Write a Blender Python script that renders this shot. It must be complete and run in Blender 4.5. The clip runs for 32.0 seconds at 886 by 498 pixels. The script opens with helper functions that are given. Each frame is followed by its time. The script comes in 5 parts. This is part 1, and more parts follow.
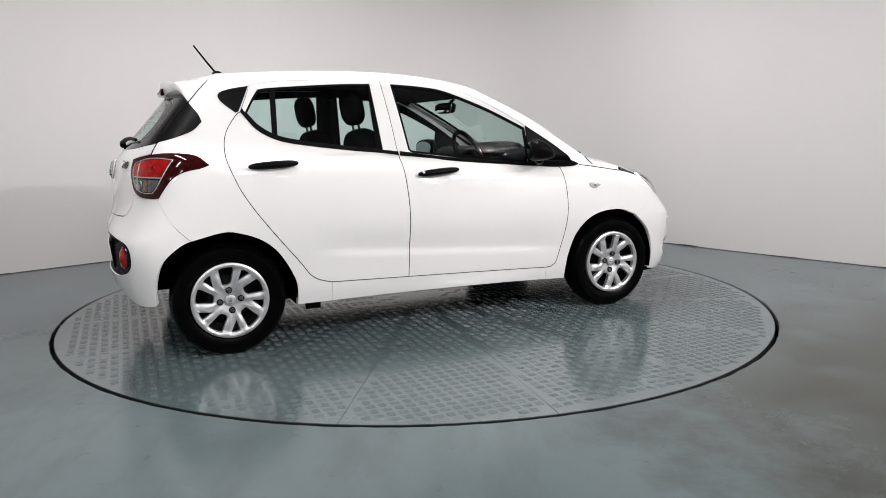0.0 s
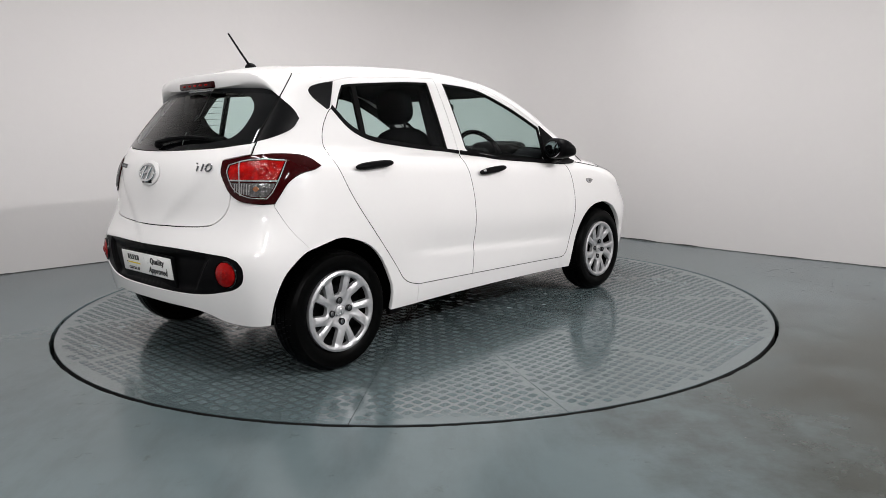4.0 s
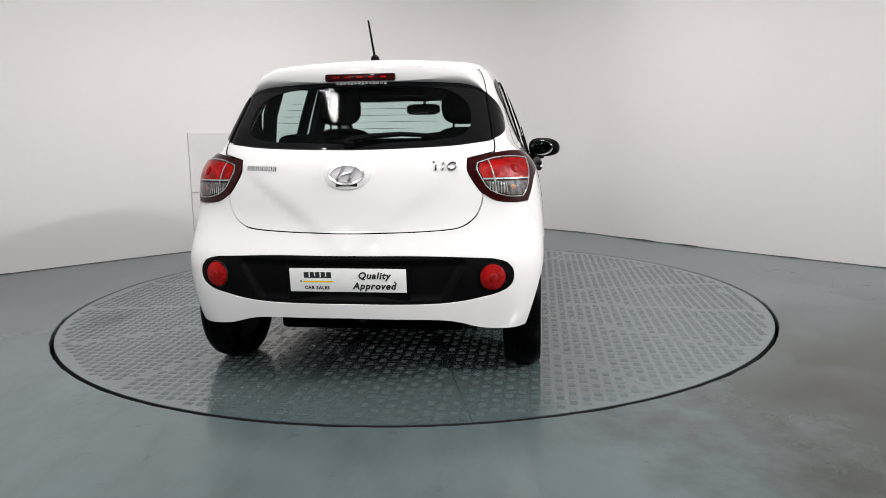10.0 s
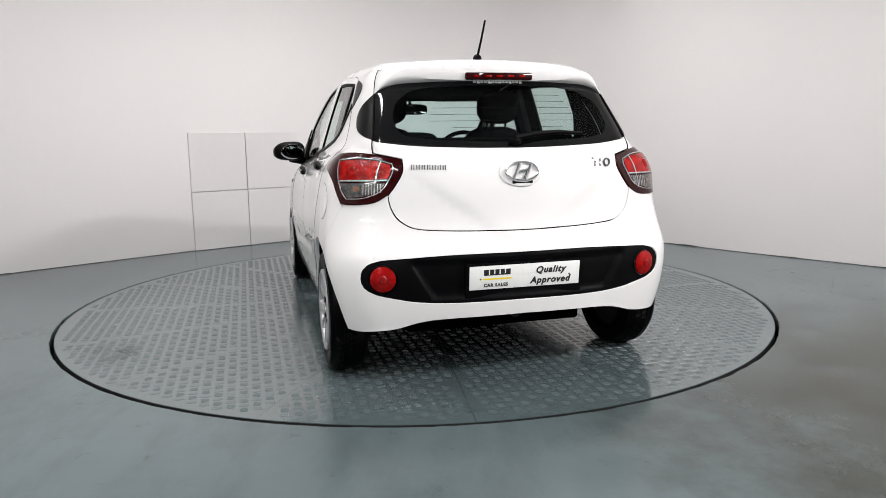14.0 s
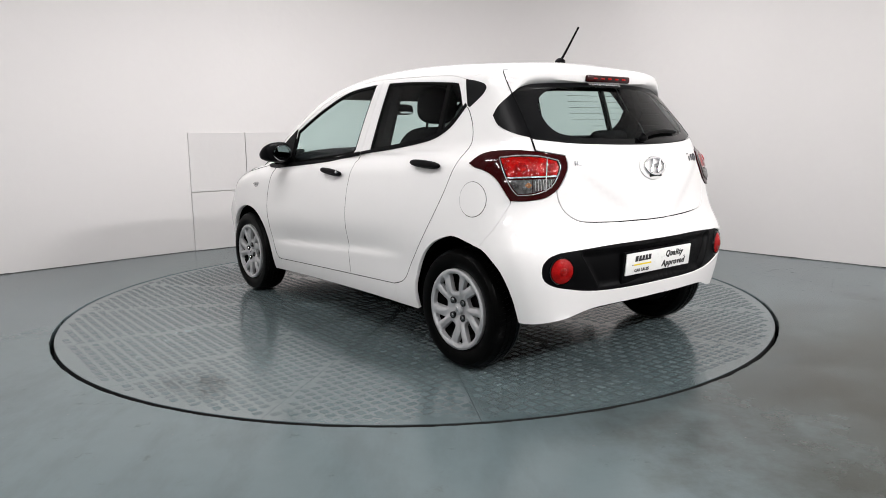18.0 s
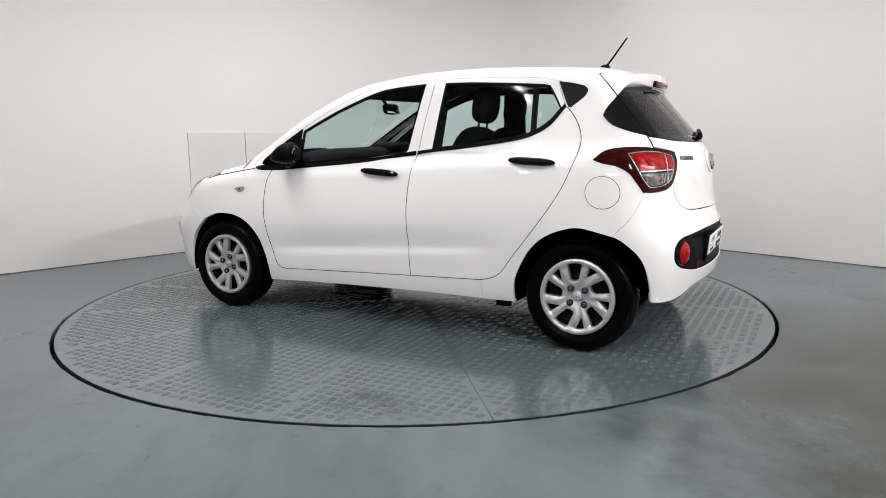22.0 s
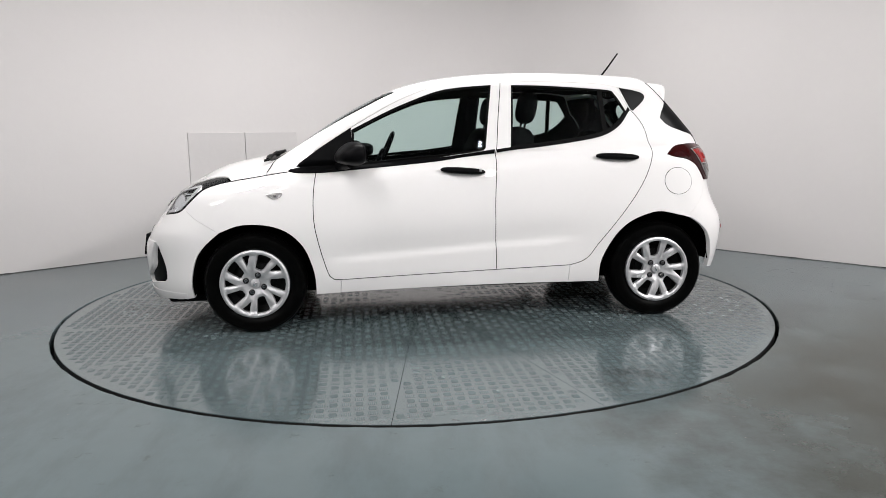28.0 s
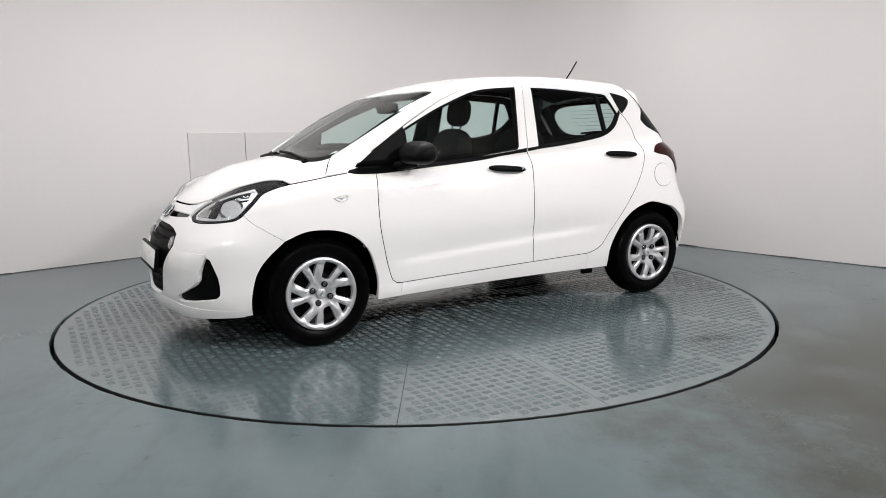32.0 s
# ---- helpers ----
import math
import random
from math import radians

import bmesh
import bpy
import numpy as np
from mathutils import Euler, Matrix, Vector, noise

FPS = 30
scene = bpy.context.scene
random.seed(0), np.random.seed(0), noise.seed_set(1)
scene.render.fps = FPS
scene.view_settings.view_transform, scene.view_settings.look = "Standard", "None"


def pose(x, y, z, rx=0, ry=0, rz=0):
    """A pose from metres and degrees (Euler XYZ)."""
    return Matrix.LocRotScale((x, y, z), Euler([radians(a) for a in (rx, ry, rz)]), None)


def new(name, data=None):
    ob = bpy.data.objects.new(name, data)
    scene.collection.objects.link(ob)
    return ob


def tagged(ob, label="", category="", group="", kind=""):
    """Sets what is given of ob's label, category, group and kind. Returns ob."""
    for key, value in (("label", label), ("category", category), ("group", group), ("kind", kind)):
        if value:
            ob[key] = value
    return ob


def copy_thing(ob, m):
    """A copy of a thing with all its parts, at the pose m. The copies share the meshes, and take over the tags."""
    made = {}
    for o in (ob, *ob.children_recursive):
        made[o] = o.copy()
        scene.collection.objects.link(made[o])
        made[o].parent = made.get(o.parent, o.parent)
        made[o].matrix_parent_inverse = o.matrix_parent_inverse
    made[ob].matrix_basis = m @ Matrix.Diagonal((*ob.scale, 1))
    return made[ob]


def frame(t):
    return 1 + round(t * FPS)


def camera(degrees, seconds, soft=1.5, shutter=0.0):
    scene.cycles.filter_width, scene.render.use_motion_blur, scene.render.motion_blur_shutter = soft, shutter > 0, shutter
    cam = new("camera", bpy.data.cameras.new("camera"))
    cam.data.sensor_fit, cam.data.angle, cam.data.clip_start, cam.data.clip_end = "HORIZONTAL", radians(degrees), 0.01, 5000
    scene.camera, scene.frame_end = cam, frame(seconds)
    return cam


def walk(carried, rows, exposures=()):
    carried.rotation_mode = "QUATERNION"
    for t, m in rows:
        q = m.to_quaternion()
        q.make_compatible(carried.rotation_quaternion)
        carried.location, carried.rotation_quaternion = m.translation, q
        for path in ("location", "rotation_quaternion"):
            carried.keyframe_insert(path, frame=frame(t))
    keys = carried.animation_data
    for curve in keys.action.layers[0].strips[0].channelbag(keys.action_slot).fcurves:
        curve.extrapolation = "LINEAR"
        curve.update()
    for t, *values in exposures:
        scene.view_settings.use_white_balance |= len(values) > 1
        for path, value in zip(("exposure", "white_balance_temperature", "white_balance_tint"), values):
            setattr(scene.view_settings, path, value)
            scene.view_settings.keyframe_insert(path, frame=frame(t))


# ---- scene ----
from mathutils import geometry

EYE = (0.0, -4.904, 1.1082)
cam = camera(63.5, 32.0, soft=0.5)
CAM = Matrix.Translation(EYE) @ pose(0, 0, 0, 90 - 9.0204, 0, -1.9565) @ pose(0, 0, 0, 0, 0, -0.8266)
walk(cam, [(0.0, CAM), (32.0, CAM)], exposures=[(0.0, -0.05), (3.0, -0.09), (6.0, -0.10), (8.0, -0.01), (11.0, 0.08), (17.0, 0.14), (21.0, 0.12), (25.0, 0.0), (32.0, 0.0)])

# the turn of the table, degrees at every second second
TURN = [(0, 21.97), (2, 33.77), (4, 45.54), (6, 57.22), (8, 68.81), (10, 80.38), (12, 91.82), (14, 103.26), (16, 114.77),
        (18, 126.30), (20, 138.14), (22, 150.03), (24, 161.73), (26, 173.36), (28, 184.84), (30, 196.32), (32, 207.89)]
DISC_R = 2.272
CAR_X, CAR_Y = -0.186, -0.017

# ---------------------------------------------------------------- light
world = bpy.data.worlds.new("world")
scene.world = world
world.use_nodes = True
world.node_tree.nodes["Background"].inputs[0].default_value = (0.8, 0.85, 0.9, 1)
world.node_tree.nodes["Background"].inputs[1].default_value = 0.05
CEILING_Z = 3.8


def strip_lamp(x, y, watts, length=1.5, width=0.16, rz=0, lean=0):
    d = bpy.data.lights.new("strip_lamp", "AREA")
    d.shape, d.size, d.size_y, d.energy = "RECTANGLE", width, length, watts
    d.color = (1.0, 0.975, 0.978)
    lamp = new("strip_lamp", d)
    lamp.matrix_world = pose(x, y, CEILING_Z - 0.05, 0, 0, rz) @ pose(0, 0, 0, 0, lean, 0) @ pose(0, 0, -0.055)
    return lamp


# x, y, turn, watts, length, width, lean about the long axis
# (-3.6, -8.6) is an added fill lamp; the leans aim light at the flanks
STRIPS = [(-1.75, -1.2, 42, 36, 1.5, 0.08, 0), (-1.8, -2.8, -20, 42, 1.2, 0.08, 0), (-1.35, -5.5, -12, 68, 1.9, 0.08, 0), (1.7, -5.4, 12, 98, 1.9, 0.08, 0), (5.1, -4.1, -36, 235, 1.2, 0.09, 42),
          (-3.6, -8.6, 67, 85, 1.8, 0.09, -45), (0.2, 0.5, 90, 125, 1.5, 0.08, 0)]
for sx, sy, sr, sw, sl, sd, lean in STRIPS:
    strip_lamp(sx, sy, sw, sl, sd, sr, lean)


# ---------------------------------------------------------------- materials
def material(name, colour, rough=0.5, metal=0.0, vary=0.08, scale=6.0, bump=0.0, bump_scale=80.0, coat=0.0, fleck=0.0, spec=0.5, rough_vary=0.06):
    """A principled surface with drift at a large and a small scale, and fine relief."""
    m = bpy.data.materials.new(name)
    m.use_nodes = True
    t = m.node_tree
    b = t.nodes["Principled BSDF"]
    b.inputs["Metallic"].default_value = metal
    b.inputs["Coat Weight"].default_value = coat
    b.inputs["Coat Roughness"].default_value = 0.02
    b.inputs["Coat IOR"].default_value = 1.6
    b.inputs["Specular IOR Level"].default_value = spec
    tc = t.nodes.new("ShaderNodeTexCoord")
    big = t.nodes.new("ShaderNodeTexNoise")
    big.inputs["Scale"].default_value, big.inputs["Detail"].default_value = scale, 6
    fine = t.nodes.new("ShaderNodeTexNoise")
    fine.inputs["Scale"].default_value, fine.inputs["Detail"].default_value = scale * 14, 4
    mix = t.nodes.new("ShaderNodeMath")
    mix.operation = "MULTIPLY_ADD"
    mix.inputs[1].default_value = 0.35
    t.links.new(tc.outputs["Object"], big.inputs["Vector"])
    t.links.new(tc.outputs["Object"], fine.inputs["Vector"])
    t.links.new(fine.outputs["Fac"], mix.inputs[0])
    t.links.new(big.outputs["Fac"], mix.inputs[2])
    ramp = t.nodes.new("ShaderNodeMapRange")
    ramp.inputs["From Min"].default_value, ramp.inputs["From Max"].default_value = 0.4, 0.95
    ramp.inputs["To Min"].default_value, ramp.inputs["To Max"].default_value = 1 - vary, 1 + vary
    t.links.new(mix.outputs[0], ramp.inputs["Value"])
    mul = t.nodes.new("ShaderNodeVectorMath")
    mul.operation = "SCALE"
    mul.inputs[0].default_value = colour
    t.links.new(ramp.outputs[0], mul.inputs["Scale"])
    t.links.new(mul.outputs[0], b.inputs["Base Color"])
    rr = t.nodes.new("ShaderNodeMapRange")
    rr.inputs["From Min"].default_value, rr.inputs["From Max"].default_value = 0.4, 0.95
    rr.inputs["To Min"].default_value, rr.inputs["To Max"].default_value = max(rough - rough_vary, 0.01), rough + rough_vary
    t.links.new(mix.outputs[0], rr.inputs["Value"])
    t.links.new(rr.outputs[0], b.inputs["Roughness"])
    if bump:
        n = t.nodes.new("ShaderNodeTexNoise")
        n.inputs["Scale"].default_value, n.inputs["Detail"].default_value = bump_scale, 5
        k = t.nodes.new("ShaderNodeBump")
        k.inputs["Strength"].default_value, k.inputs["Distance"].default_value = 1.0, bump
        t.links.new(tc.outputs["Object"], n.inputs["Vector"])
        t.links.new(n.outputs["Fac"], k.inputs["Height"])
        t.links.new(k.outputs[0], b.inputs["Normal"])
    return m


def glass(name, tint, gloss=0.01, base=0.05):
    """A thin pane: it lets tinted light straight through and mirrors by angle."""
    m = bpy.data.materials.new(name)
    m.use_nodes = True
    t = m.node_tree
    t.nodes.remove(t.nodes["Principled BSDF"])
    tr = t.nodes.new("ShaderNodeBsdfTransparent")
    tr.inputs[0].default_value = (*tint, 1)
    gl = t.nodes.new("ShaderNodeBsdfGlossy")
    gl.inputs["Roughness"].default_value = gloss
    lw = t.nodes.new("ShaderNodeLayerWeight")
    lw.inputs["Blend"].default_value = 0.5
    fp = t.nodes.new("ShaderNodeMath")
    fp.operation, fp.inputs[1].default_value = "POWER", 4.5
    fr = t.nodes.new("ShaderNodeMath")
    fr.operation, fr.inputs[1].default_value, fr.inputs[2].default_value = "MULTIPLY_ADD", 0.9, base
    t.links.new(lw.outputs["Facing"], fp.inputs[0])
    t.links.new(fp.outputs[0], fr.inputs[0])
    mx = t.nodes.new("ShaderNodeMixShader")
    t.links.new(fr.outputs[0], mx.inputs[0])
    t.links.new(tr.outputs[0], mx.inputs[1])
    t.links.new(gl.outputs[0], mx.inputs[2])
    t.links.new(mx.outputs[0], t.nodes["Material Output"].inputs[0])
    return m


WHITE = material("white_paint", (0.79, 0.774, 0.767), 0.46, vary=0.012, scale=3, coat=1.0, spec=0.2, rough_vary=0.03)
TRIM = material("black_plastic", (0.0022, 0.0022, 0.0026), 0.45, spec=0.05, vary=0.2, scale=9, bump=0.0002, bump_scale=900)
GLOSS = material("black_gloss", (0.0025, 0.0025, 0.003), 0.05, spec=0.32, vary=0.1, scale=9, rough_vary=0.02)
SEAL = material("black_rubber", (0.003, 0.003, 0.003), 0.6, spec=0.05, vary=0.2, scale=20)
TYRE = material("tyre_rubber", (0.0010, 0.0010, 0.0010), 0.32, spec=0.045, vary=0.25, scale=14, bump=0.0001, bump_scale=250)
ALLOY = material("silver_wheel_paint", (0.50, 0.50, 0.51), 0.40, metal=0.7, vary=0.06, scale=12)
STEEL = material("dark_steel", (0.006, 0.006, 0.006), 0.5, metal=0.0, spec=0.15, vary=0.3, scale=18)
CHROME = material("chrome", (0.80, 0.80, 0.82), 0.07, metal=1.0, vary=0.03, scale=10)
LINING = material("dark_lining", (0.007, 0.007, 0.008), 0.8, spec=0.08, vary=0.2, scale=10, bump=0.0003, bump_scale=300)
CLOTH = material("charcoal_seat_cloth", (0.005, 0.005, 0.0055), 0.9, spec=0.03, vary=0.3, scale=30, bump=0.0005, bump_scale=500)
UNDER = material("underbody_black", (0.002, 0.002, 0.002), 0.9, spec=0.0, vary=0.4, scale=12, bump=0.001, bump_scale=60)
SATIN = material("black_satin", (0.0025, 0.0025, 0.003), 0.38, spec=0.12, vary=0.1, scale=9)
RED_DARK = material("dark_red_lens", (0.022, 0.0005, 0.0008), 0.05, spec=0.22, vary=0.1, scale=12)
RED = material("red_lens", (0.25, 0.0025, 0.002), 0.09, vary=0.75, scale=26, spec=0.25, bump=0.002, bump_scale=110)
AMBER = material("amber_lens", (0.17, 0.06, 0.02), 0.10, vary=0.3, scale=50, bump=0.002, bump_scale=160, coat=1.0)
SMOKE = material("clear_lens_over_silver", (0.40, 0.39, 0.39), 0.14, metal=0.5, vary=0.4, scale=50, bump=0.003, bump_scale=140, coat=0.6)
PLATE = material("white_plate", (0.80, 0.80, 0.78), 0.3, vary=0.02, scale=8)
INK = material("black_print", (0.012, 0.012, 0.012), 0.4, vary=0.05, scale=20)
YELLOW = material("yellow_print", (0.78, 0.60, 0.02), 0.4, vary=0.05, scale=20)
STICKER = material("white_sticker", (0.80, 0.80, 0.80), 0.4, vary=0.04, scale=20)
PANE = glass("green_tinted_glass", (0.78, 0.89, 0.87), base=0.010)
GREY_LENS = material("grey_clear_lens", (0.095, 0.090, 0.090), 0.10, metal=0.5, vary=0.85, scale=40, bump=0.003, bump_scale=120, coat=0.4)
MIRROR = material("mirror_glass", (0.34, 0.35, 0.37), 0.03, metal=1.0, vary=0.02, scale=8, rough_vary=0.01)
DARK_CHROME = material("dark_chrome_letters", (0.24, 0.24, 0.25), 0.15, metal=1.0, vary=0.05, scale=20)
FOG_RED = material("deep_red_lens", (0.24, 0.002, 0.002), 0.06, vary=0.45, scale=30, spec=0.2, bump=0.002, bump_scale=110)
CLEAR = glass("clear_lens", (0.93, 0.94, 0.95))
BOWL = material("faceted_lamp_bowl", (0.48, 0.48, 0.49), 0.10, metal=1.0, vary=0.05, scale=20, bump=0.004, bump_scale=70)
HEAD_IN = material("headlamp_reflector", (0.78, 0.78, 0.79), 0.24, metal=0.5, vary=0.10, scale=20)
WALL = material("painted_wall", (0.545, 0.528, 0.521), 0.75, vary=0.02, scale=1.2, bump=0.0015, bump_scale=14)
# unseen end wall and ceiling: paler than WALL to bounce light onto the car
BOUNCE_WALL = material("pale_bounce_wall_paint", (0.80, 0.79, 0.78), 0.75, vary=0.02, scale=1.2, bump=0.0015, bump_scale=14)
CEIL = material("pale_bounce_ceiling_paint", (0.82, 0.82, 0.81), 0.85, vary=0.03, scale=2)
FIXTURE = material("lamp_housing", (0.75, 0.75, 0.75), 0.4, vary=0.03, scale=5)
PIT = material("dark_rubber_gap", (0.004, 0.004, 0.004), 0.8, spec=0.1, vary=0.2, scale=9)


RIM = material("dark_gap_band", (0.008, 0.008, 0.008), 0.6, spec=0.15, vary=0.4, scale=25)


def floor_paint(name, colour, rough, worn, dirt):
    """Glossy grey-green floor paint with scuffs, blotches and dark specks."""
    m = material(name, colour, rough, vary=0.07, scale=0.9, bump=0.0003, bump_scale=30, coat=0.0, rough_vary=0.03)
    t = m.node_tree
    b = t.nodes["Principled BSDF"]
    link = b.inputs["Base Color"].links[0]
    base = link.from_socket
    tc = t.nodes.new("ShaderNodeTexCoord")
    sp = t.nodes.new("ShaderNodeTexNoise")
    sp.inputs["Scale"].default_value, sp.inputs["Detail"].default_value = 7.0, 9
    sp.inputs["Roughness"].default_value = 0.75
    t.links.new(tc.outputs["Object"], sp.inputs["Vector"])
    mr = t.nodes.new("ShaderNodeMapRange")
    mr.inputs["From Min"].default_value, mr.inputs["From Max"].default_value = 0.60, 0.70
    mr.inputs["To Max"].default_value = dirt
    t.links.new(sp.outputs["Fac"], mr.inputs["Value"])
    drag = t.nodes.new("ShaderNodeMapping")
    drag.inputs["Scale"].default_value = (1.5, 0.5, 1)
    drag.inputs["Rotation"].default_value = (0, 0, 0.7)
    wide = t.nodes.new("ShaderNodeTexNoise")
    wide.inputs["Scale"].default_value, wide.inputs["Detail"].default_value = 2.2, 8
    wide.inputs["Roughness"].default_value = 0.65
    t.links.new(tc.outputs["Object"], drag.inputs["Vector"])
    t.links.new(drag.outputs[0], wide.inputs["Vector"])
    band = t.nodes.new("ShaderNodeMapRange")
    band.inputs["From Min"].default_value, band.inputs["From Max"].default_value = 0.47, 0.66
    band.inputs["To Max"].default_value = dirt * 0.5
    t.links.new(wide.outputs["Fac"], band.inputs["Value"])
    add = t.nodes.new("ShaderNodeMath")
    add.operation, add.use_clamp = "ADD", True
    t.links.new(mr.outputs[0], add.inputs[0])
    t.links.new(band.outputs[0], add.inputs[1])
    mx = t.nodes.new("ShaderNodeMix")
    mx.data_type = "RGBA"
    mx.inputs["B"].default_value = (*worn, 1)
    t.links.new(add.outputs[0], mx.inputs["Factor"])
    t.links.new(base, mx.inputs["A"])
    t.links.new(mx.outputs["Result"], b.inputs["Base Color"])
    return m


FLOOR = floor_paint("grey_green_floor_paint", (0.090, 0.116, 0.122), 0.20, (0.040, 0.048, 0.050), 0.55)


def worn_dim_patch(m, centre, inner, outer, colour, most):
    """A large trodden, brownish patch with a ragged edge, darkened to imitate weak light too."""
    t = m.node_tree
    b = t.nodes["Principled BSDF"]
    base = b.inputs["Base Color"].links[0].from_socket
    tc = t.nodes.new("ShaderNodeTexCoord")
    far = t.nodes.new("ShaderNodeVectorMath")
    far.operation = "DISTANCE"
    far.inputs[1].default_value = centre
    n = t.nodes.new("ShaderNodeTexNoise")
    n.inputs["Scale"].default_value, n.inputs["Detail"].default_value, n.inputs["Roughness"].default_value = 1.6, 9, 0.7
    ragged = t.nodes.new("ShaderNodeMath")
    ragged.operation, ragged.inputs[1].default_value = "MULTIPLY_ADD", 2.6
    fade = t.nodes.new("ShaderNodeMapRange")
    fade.interpolation_type = "SMOOTHSTEP"
    fade.inputs["From Min"].default_value, fade.inputs["From Max"].default_value = outer + 1.3, inner + 1.3
    fade.inputs["To Max"].default_value = most
    mx = t.nodes.new("ShaderNodeMix")
    mx.data_type = "RGBA"
    mx.inputs["B"].default_value = (*colour, 1)
    t.links.new(tc.outputs["Object"], far.inputs[0])
    t.links.new(tc.outputs["Object"], n.inputs["Vector"])
    t.links.new(n.outputs["Fac"], ragged.inputs[0])
    t.links.new(far.outputs["Value"], ragged.inputs[2])
    t.links.new(ragged.outputs[0], fade.inputs["Value"])
    t.links.new(fade.outputs[0], mx.inputs["Factor"])
    t.links.new(base, mx.inputs["A"])
    t.links.new(mx.outputs["Result"], b.inputs["Base Color"])


# brown floor at the near right; its dark colour also stands in for dimmer light
worn_dim_patch(FLOOR, (3.0, -2.6, 0), 1.0, 2.7, (0.022, 0.0225, 0.015), 0.95)
FLOOR.node_tree.nodes["Principled BSDF"].inputs["Specular IOR Level"].default_value = 0.30
TREAD = floor_paint("worn_tread_paint", (0.076, 0.102, 0.107), 0.26, (0.06, 0.06, 0.056), 0.35)
STAIN = material("dark_oily_dirt", (0.020, 0.019, 0.018), 0.5, vary=0.4, scale=60)
DECK = floor_paint("grey_green_plate_paint", (0.072, 0.097, 0.102), 0.15, (0.062, 0.066, 0.064), 0.3)


for shiny in (DECK, TREAD):
    shiny.node_tree.nodes["Principled BSDF"].inputs["IOR"].default_value = 1.6
    shiny.node_tree.nodes["Principled BSDF"].inputs["Specular IOR Level"].default_value = 1.0


# ---------------------------------------------------------------- mesh helpers
def mesh_object(name, verts, faces, mat, parent=None, label="", smooth=False, normals=None):
    me = bpy.data.meshes.new(name)
    me.from_pydata([tuple(v) for v in verts], [], [tuple(f) for f in faces])
    me.materials.append(mat)
    if smooth or normals is not None:
        me.polygons.foreach_set("use_smooth", [True] * len(me.polygons))
    me.update()
    if normals is not None:
        me.normals_split_custom_set_from_vertices([tuple(n) for n in normals])
    ob = new(name, me)
    if parent:
        ob.parent = parent
    if label:
        tagged(ob, label)
    return ob


def part(name, bm, mat, parent=None, label="", smooth=True):
    me = bpy.data.meshes.new(name)
    bm.normal_update()
    bm.to_mesh(me)
    bm.free()
    me.materials.append(mat)
    if smooth:
        me.polygons.foreach_set("use_smooth", [True] * len(me.polygons))
        me.set_sharp_from_angle(angle=radians(38))
    ob = new(name, me)
    if parent:
        ob.parent = parent
    if label:
        tagged(ob, label)
    return ob


def box(size, at=(0, 0, 0), bevel=0.0, turn=None, segments=2):
    bm = bmesh.new()
    bmesh.ops.create_cube(bm, size=1)
    bmesh.ops.scale(bm, vec=size, verts=bm.verts)
    if bevel:
        bmesh.ops.bevel(bm, geom=list(bm.edges), offset=bevel, segments=segments, affect="EDGES", profile=0.5)
    m = Matrix.Translation(at)
    if turn is not None:
        m = m @ turn
    bmesh.ops.transform(bm, matrix=m, verts=bm.verts)
    return bm


def join(*bms):
    out = bms[0]
    for b in bms[1:]:
        me = bpy.data.meshes.new("tmp")
        b.to_mesh(me)
        b.free()
        out.from_mesh(me)
        bpy.data.meshes.remove(me)
    return out


def lathe(profile, steps=48, closed=True):
    """Turns (radius, y) stations about the y axis."""
    bm = bmesh.new()
    rings = []
    for r, y in profile:
        rings.append([bm.verts.new((r * math.cos(2 * math.pi * i / steps), y, r * math.sin(2 * math.pi * i / steps))) for i in range(steps)])
    n = len(rings)
    for j in range(n if closed else n - 1):
        a, b = rings[j], rings[(j + 1) % n]
        for i in range(steps):
            k = (i + 1) % steps
            bm.faces.new((a[i], b[i], b[k], a[k]))
    return bm


def tube(path, radius, sides=8, taper=1.0):
    bm = bmesh.new()
    pts = [Vector(p) for p in path]
    rings = []
    for i, p in enumerate(pts):
        d = (pts[min(i + 1, len(pts) - 1)] - pts[max(i - 1, 0)]).normalized()
        a = d.orthogonal().normalized()
        b = d.cross(a)
        r = radius * (1 + (taper - 1) * i / max(1, len(pts) - 1))
        rings.append([bm.verts.new(p + (a * math.cos(t) + b * math.sin(t)) * r) for t in [2 * math.pi * k / sides for k in range(sides)]])
        if i:
            # keep the rings in step
            best = min(range(sides), key=lambda s: sum((rings[-1][(k + s) % sides].co - rings[-2][k].co).length for k in range(sides)))
            rings[-1] = rings[-1][best:] + rings[-1][:best]
    for a, b in zip(rings, rings[1:]):
        for k in range(sides):
            bm.faces.new((a[k], a[(k + 1) % sides], b[(k + 1) % sides], b[k]))
    bm.faces.new(rings[0][::-1])
    bm.faces.new(rings[-1])
    bmesh.ops.recalc_face_normals(bm, faces=bm.faces)
    return bm


def ball(at, size, turn=None, u=20, v=12):
    bm = bmesh.new()
    bmesh.ops.create_uvsphere(bm, u_segments=u, v_segments=v, radius=1)
    m = Matrix.Translation(at) @ (turn if turn is not None else Matrix()) @ Matrix.Diagonal((*size, 1))
    bmesh.ops.transform(bm, matrix=m, verts=bm.verts)
    return bm


